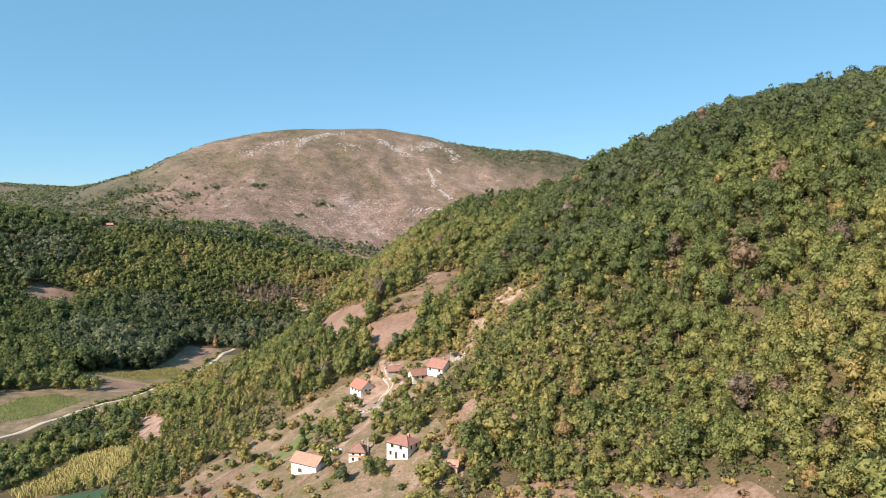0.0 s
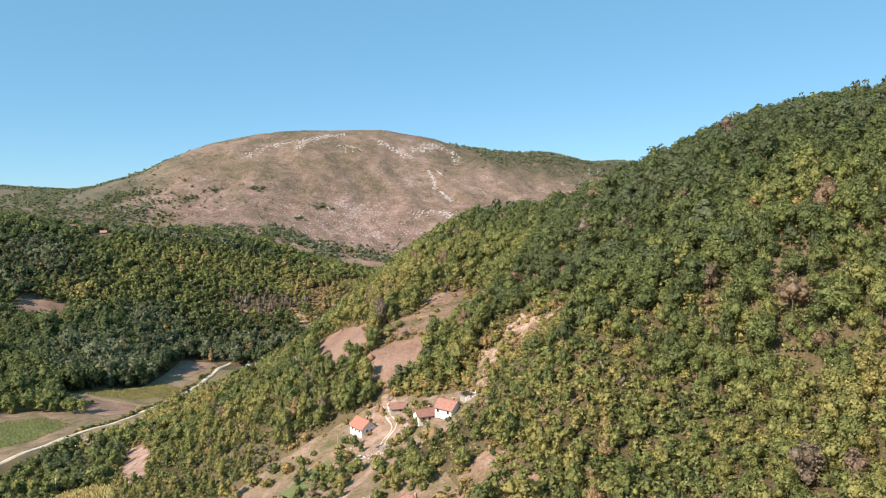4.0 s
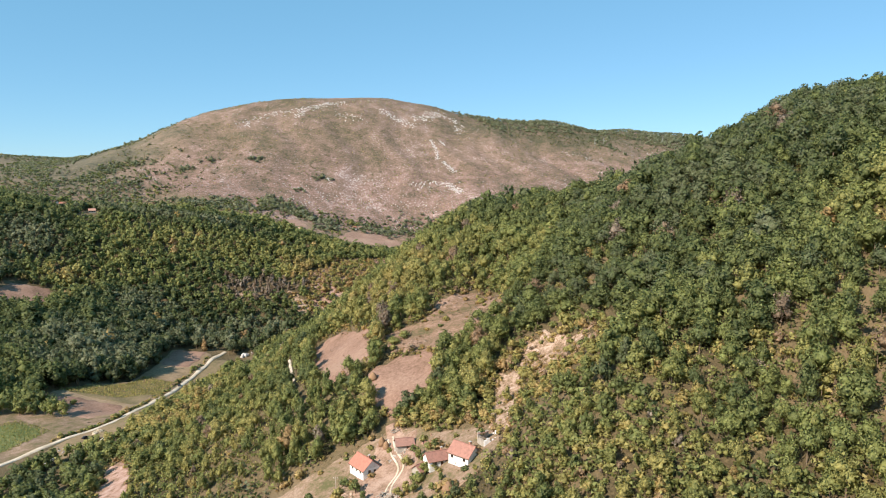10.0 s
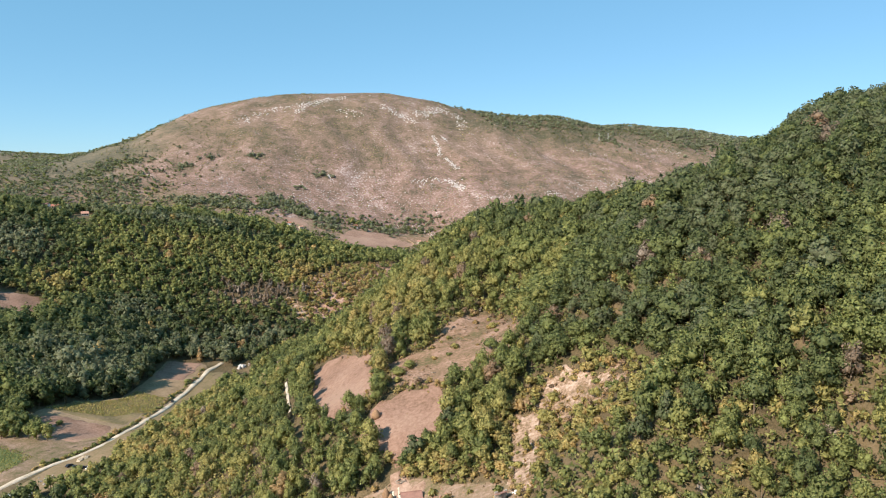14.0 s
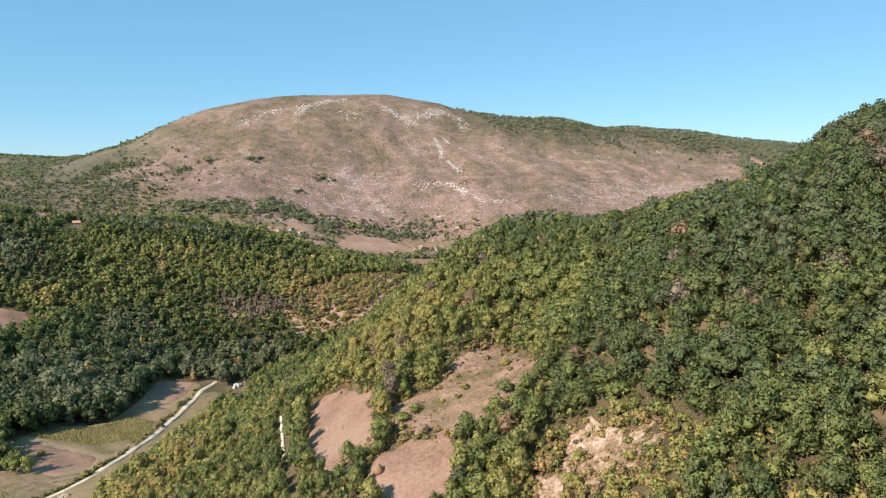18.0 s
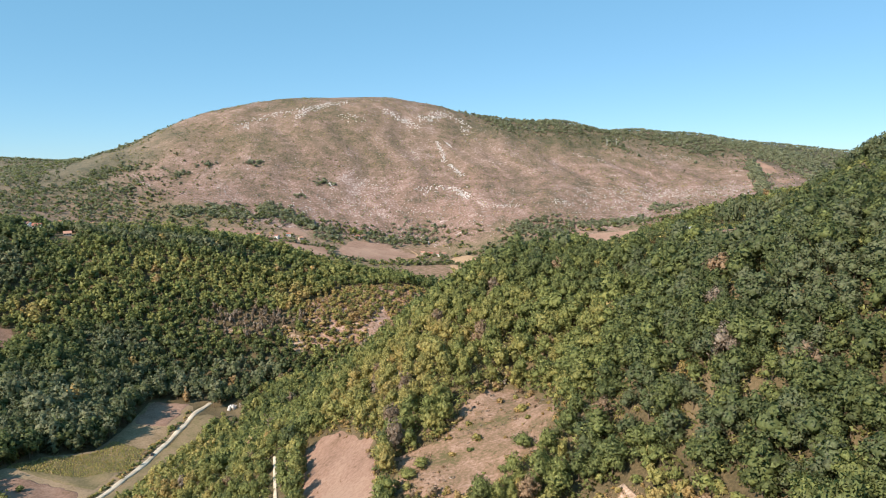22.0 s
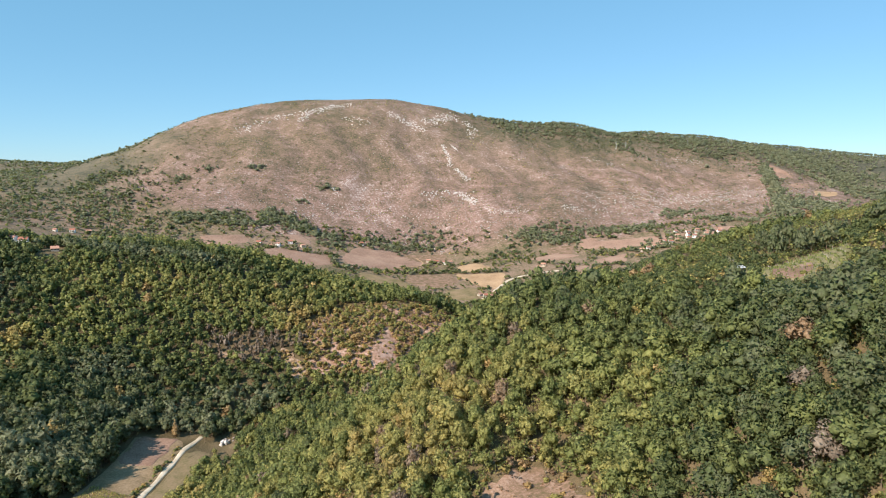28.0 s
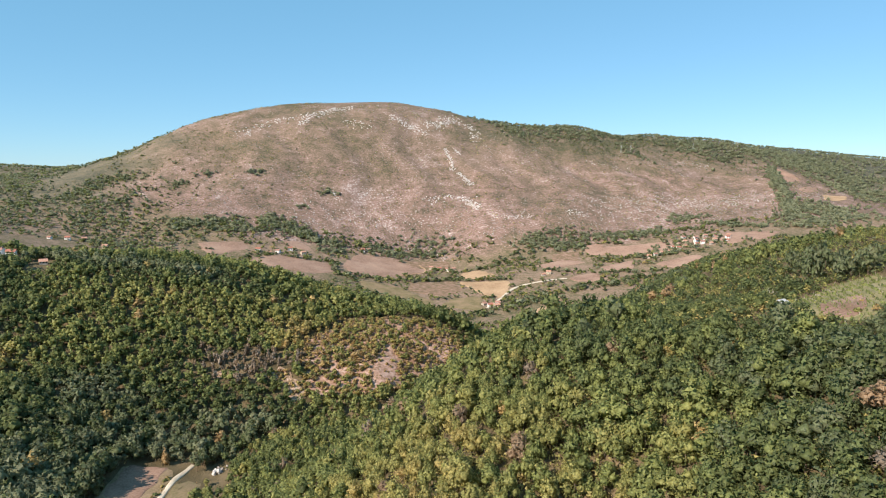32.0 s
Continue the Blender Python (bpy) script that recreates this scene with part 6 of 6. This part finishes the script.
# most tints here carry the air's haze as paler, greyer leaves
far_bushes("mountain_wood", p, 3, 8, rng.normal(0.03, 0.05, len(p)) + 0.2 * (rng.random(len(p)) < 0.3), "haze-dulled green woods on the mountain's flank", "trees")
p = np.concatenate([band([(290, 2448), (420, 2458), (532, 2468)], 7, 4), band([(532, 2468), (612, 2478), (712, 2498), (798, 2518), (925, 2528), (1155, 2556)], 16, 2.4), band([(1155, 2556), (1275, 2588), (1560, 2698), (1730, 2700), (1950, 2700), (2200, 2700)], 22, 2.6),
                    band([(-874, 2298), (-1005, 2595), (-1230, 2598), (-1500, 2590)], 10, 4), cloud(700, 2430, 130, 50, 420), cloud(440, 2400, 80, 40, 120), cloud(1000, 2380, 70, 90, 320), cloud(1080, 2300, 40, 80, 100)])
# low tint lightens the crest foliage as haze would
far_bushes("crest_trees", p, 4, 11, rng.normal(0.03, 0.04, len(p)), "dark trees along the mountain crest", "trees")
# woods of the farther ridge to the east, with a wooded ravine running down from it
RAVINE = [([(1142, 2145), (1069, 1990), (1015, 1857), (930, 1693)], 11, 0.9), ([(980, 1763), (1055, 1791), (1107, 1761)], 34, 0.5), ([(904, 1640), (995, 1677), (1079, 1700)], 34, 0.6),
          ([(1166, 2390), (1389, 2431), (1527, 2337)], 50, 0.7), ([(1205, 2285), (1365, 2240), (1534, 2213)], 50, 0.55), ([(1250, 2100), (1320, 2092), (1438, 2061)], 32, 0.8), ([(1290, 1960), (1420, 1900), (1600, 1950)], 60, 0.6), ([(1500, 2450), (1800, 2500)], 90, 0.9)]
p = np.concatenate([band(l, w, g) for l, w, g in RAVINE])
p = p[~(inside(p[:, 0], p[:, 1], EAST_SLIP) | inside(p[:, 0], p[:, 1], EAST_FALLOW) | inside(p[:, 0], p[:, 1], EAST_TERRACE))]
# haze before the far ridge is mixed into these leaves' colour
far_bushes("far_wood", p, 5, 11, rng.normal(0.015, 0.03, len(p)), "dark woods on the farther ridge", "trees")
xs, ys = rng.uniform(-700, 1300, 11500), rng.uniform(1690, 2440, 11500)
keep = (wave(xs, ys, 34, 1.4) + 0.6 * wave(xs, ys, 90, 0.3) > -0.35)
p = np.column_stack([xs, ys])[keep]
upper = np.concatenate([cloud(430, 2290, 60, 90, 260), cloud(560, 2330, 120, 60, 420), cloud(820, 2330, 80, 80, 320), cloud(690, 2250, 120, 50, 240), cloud(1010, 2250, 60, 70, 160)])
far_bushes("upper_scrub", upper, 1.6, 4.6, rng.normal(0.12, 0.08, len(upper)), "green scrub on the mountain's upper slope", "scrub", ("bush", "round"), 8)
far_bushes("mountain_scrub", p, 1.2, 3.6, rng.normal(0.3, 0.16, len(p)), "low olive and brown scrub on the bare mountain", "scrub", ("bush",), 5)


def rocks(name, p, low, top, mat, label):
    n = len(p)
    s = rng.uniform(low, top, n)
    z = lie(p[:, 0], p[:, 1])
    c = CUBE[None] * rng.uniform(0.35, 1.0, (n, 8, 3)) * s[:, None, None] * np.array([1.0, 1.0, 0.75])
    v = c + np.stack([p[:, 0], p[:, 1], z + s * 0.15], -1)[:, None, :]
    f = CUBE_FACES[None] + (np.arange(n) * 8)[:, None, None]
    return tagged(new(name, mesh_from(name, v.reshape(-1, 3), f.reshape(-1, 4), mat)), label, "rocks", kind="stuff")


xs, ys = rng.uniform(-420, 1150, 26000), rng.uniform(1690, 2400, 26000)
thick = np.exp(-((ys - 1790 - 0.05 * xs) / 80) ** 2) * 0.6 + 0.28 * (wave(xs, ys, 70, 0.8) > 0.1) + 0.5 * np.exp(-(((xs - 800) / 260) ** 2 + ((ys - 1890) / 60) ** 2)) + 0.04
keep = rng.random(26000) < thick * (0.35 + 0.65 * (wave(xs, ys, 26, 2.0) > 0))
rocks("mountain_stones", np.column_stack([xs, ys])[keep], 0.5, 1.7, LIMESTONE, "pale limestone blocks strewn over the mountain")
# broken outcrops along the strata, and scree runs down the gullies: line, spread, gap
OUTCROPS = [([(-372, 2094), (-338, 2154), (-270, 2222), (-207, 2227)], 11, 2.0), ([(-206, 2217), (-147, 2280), (-83, 2327)], 10, 0.8), ([(-218, 2177), (-197, 2197)], 8, 0.7), ([(-95, 2213), (-30, 2183)], 14, 1.8), ([(35, 2262), (84, 2247), (132, 2217)], 9, 0.8),
            ([(142, 2251), (188, 2292), (228, 2349)], 14, 0.7), ([(233, 2319), (283, 2304), (282, 2233)], 10, 1.5), ([(203, 1917), (224, 1891), (238, 1857)], 6, 1.0), ([(-110, 1895), (-102, 1875)], 3, 1.5), ([(111, 1903), (183, 1923), (224, 1912)], 8, 1.6)]
LOW_OUTCROPS = [([(264, 1805), (305, 1806), (360, 1813)], 6, 1.1), ([(445, 1820), (486, 1818)], 6, 0.7), ([(-70, 1927), (41, 1920)], 9, 2.0), ([(-213, 1756), (-139, 1759)], 10, 1.6), ([(35, 1701), (111, 1722), (157, 1673)], 9, 2.0), ([(869, 2190), (961, 2164)], 12, 1.6),
                ([(597, 2145), (700, 2104)], 12, 2.6), ([(542, 1909), (775, 1932), (885, 1849)], 22, 1.2), ([(514, 1819), (753, 1881), (989, 1877)], 22, 1.2), ([(-143, 1807), (172, 1817)], 20, 2.2), ([(-221, 1823), (40, 1856)], 24, 2.6), ([(233, 1774), (285, 1699)], 16, 2.0)]
p = np.concatenate([band(l, w, g) for l, w, g in OUTCROPS])
rocks("limestone_crags", p, 0.8, 2.6, CRAG, "white limestone crags near the mountain's summit")
p = np.concatenate([band(l, w, g) for l, w, g in LOW_OUTCROPS])
rocks("limestone_outcrops", p, 0.5, 1.6, CRAG, "pale limestone outcrops along the mountain's foot")
SCREE = [([(183, 2153), (194, 2104), (198, 2064)], 3.6, 0.75), ([(208, 2050), (224, 2027), (235, 1992)], 4.2, 0.55), ([(211, 2148), (224, 2131)], 2.5, 0.8), ([(224, 1891), (238, 1857)], 4.0, 0.9)]
p = np.concatenate([band(l, w, g) for l, w, g in SCREE])
rocks("mountain_scree", p, 0.8, 2.0, CRAG, "whitish scree runs in the mountain's gullies")


def pylon(x, y, high):
    """A lattice mast: four legs, rings of braces, two crossarms."""
    base = new("pylon")
    base.matrix_world = pose(x, y, float(lie(x, y)[0]) - 0.5, 0, 0, 20)
    for sx, sy in ((-1, -1), (1, -1), (1, 1), (-1, 1)):
        v, f = stem([(sx * 1.6, sy * 1.6, 0), (sx * 0.3, sy * 0.3, high)], (0.16, 0.12), 4)
        new("leg", mesh_from("leg", v, f, STEEL)).parent = base
    for k in range(5):
        z, w = high * (0.15 + 0.16 * k), 1.6 - 1.3 * (0.15 + 0.16 * k)
        part("brace", blocks((-w, w, -w - 0.08, -w + 0.08, z, z + 0.16), (-w, w, w - 0.08, w + 0.08, z, z + 0.16)), STEEL, base)
    for z in (0.8, 0.92):
        part("crossarm", blocks((-4.2, 4.2, -0.15, 0.15, high * z, high * z + 0.3)), STEEL, base)
    return tagged(base, "grey steel lattice power pylon on the mountain slope", "pylon", "pylons on the mountain")


for x, y in ((721, 2237), (747, 2227), (967, 2284), (1166, 2390)):
    pylon(x, y, 24)

# ---- hamlets on the plain ----
HAMLET_UNDER_THE_MOUNTAIN = [(-176, 1588, 10), (-196, 1560, -20), (-210, 1548, 15), (-150, 1578, 30), (-232, 1552, 0)]
ROADSIDE_HAMLET = [(120, 1606, 5), (136, 1600, -15), (150, 1610, 20), (104, 1614, 0)]
HOUSE_BY_THE_RIVER = [(176, 1296, 10), (190, 1304, -25), (168, 1310, 40), (186, 1290, 12)]
VILLAGE_AT_THE_VALLEY_S_END = [(640, 1552, 5), (656, 1560, -20), (668, 1548, 15), (684, 1566, 0), (650, 1578, 30), (672, 1584, -10), (694, 1580, 20), (630, 1586, 8), (706, 1556, -30), (660, 1602, 12), (682, 1604, 5), (618, 1560, 20), (600, 1548, -5), (640, 1616, 10), (580, 1544, 0), (560, 1536, 14), (716, 1574, 8), (700, 1600, 24), (726, 1590, -12), (612, 1576, 40), (596, 1566, 12), (545, 1530, 6), (530, 1526, -18)]
SCATTERED_FARMS = [(-36, 1668, 0), (-24, 1676, 20), (300, 1452, 10), (312, 1462, -20), (-540, 1462, 10), (-560, 1440, -15), (-520, 1480, 30), (-470, 1440, 0)]
FARMS_ON_THE_HILL = [(-364, 930, 10), (-377, 936, -20), (-322, 904, 25)]
FAR_HOUSES = []
for group, spots in (("hamlet under the mountain", HAMLET_UNDER_THE_MOUNTAIN), ("roadside hamlet", ROADSIDE_HAMLET), ("house by the river", HOUSE_BY_THE_RIVER), ("village at the valley's end", VILLAGE_AT_THE_VALLEY_S_END), ("scattered farms", SCATTERED_FARMS), ("farms on the hill", FARMS_ON_THE_HILL)):
    for k, (x, y, turn) in enumerate(spots):
        FAR_HOUSES.append((x, y, turn, group, k))
for x, y, turn, group, k in FAR_HOUSES:
    big = k % 3 != 2
    wall, roof = ((WHITE_WALL, RED_ROOF), (WHITE_WALL, OLD_ROOF), (STONE_WALL, ORANGE_ROOF), (PALE_WALL, ORANGE_ROOF))[k % 4]
    tone = {WHITE_WALL: 'white', PALE_WALL: 'cream', STONE_WALL: 'grey'}[wall]
    text = {RED_ROOF: "red", OLD_ROOF: "brown", ORANGE_ROOF: "orange"}[roof]
    house(x, y, turn, 8.6 if big else 7.2, 6.4 if big else 5.6, 4.8 if big else 2.8, 2.2, wall, roof, f"{'two-storey' if big else 'low'} {tone} village house with {text} tiled roof",
          row(0, (-2.6, 0.2, 2.6), 1.1, 3.2 if big else 0.9, 4.5 if big else 2.1) + (row(0, (-2.6, 2.6), 1.1, 0.9, 2.1) if big else []) + row(3, (0,), 1.0, 1.0, 2.2), group=group)
post(139, 447, 4.0, GREY_WOOD, "grey post beside the hilltop hut", False)
house(143, 446, 25, 3.6, 2.6, 1.7, 0.6, GREY_WOOD, STEEL, "grey hut with a sheet-metal roof at the field", [(0, 0, 0.8, 0.05, 1.55, True)], chimney=False, name="hut", category="hut")
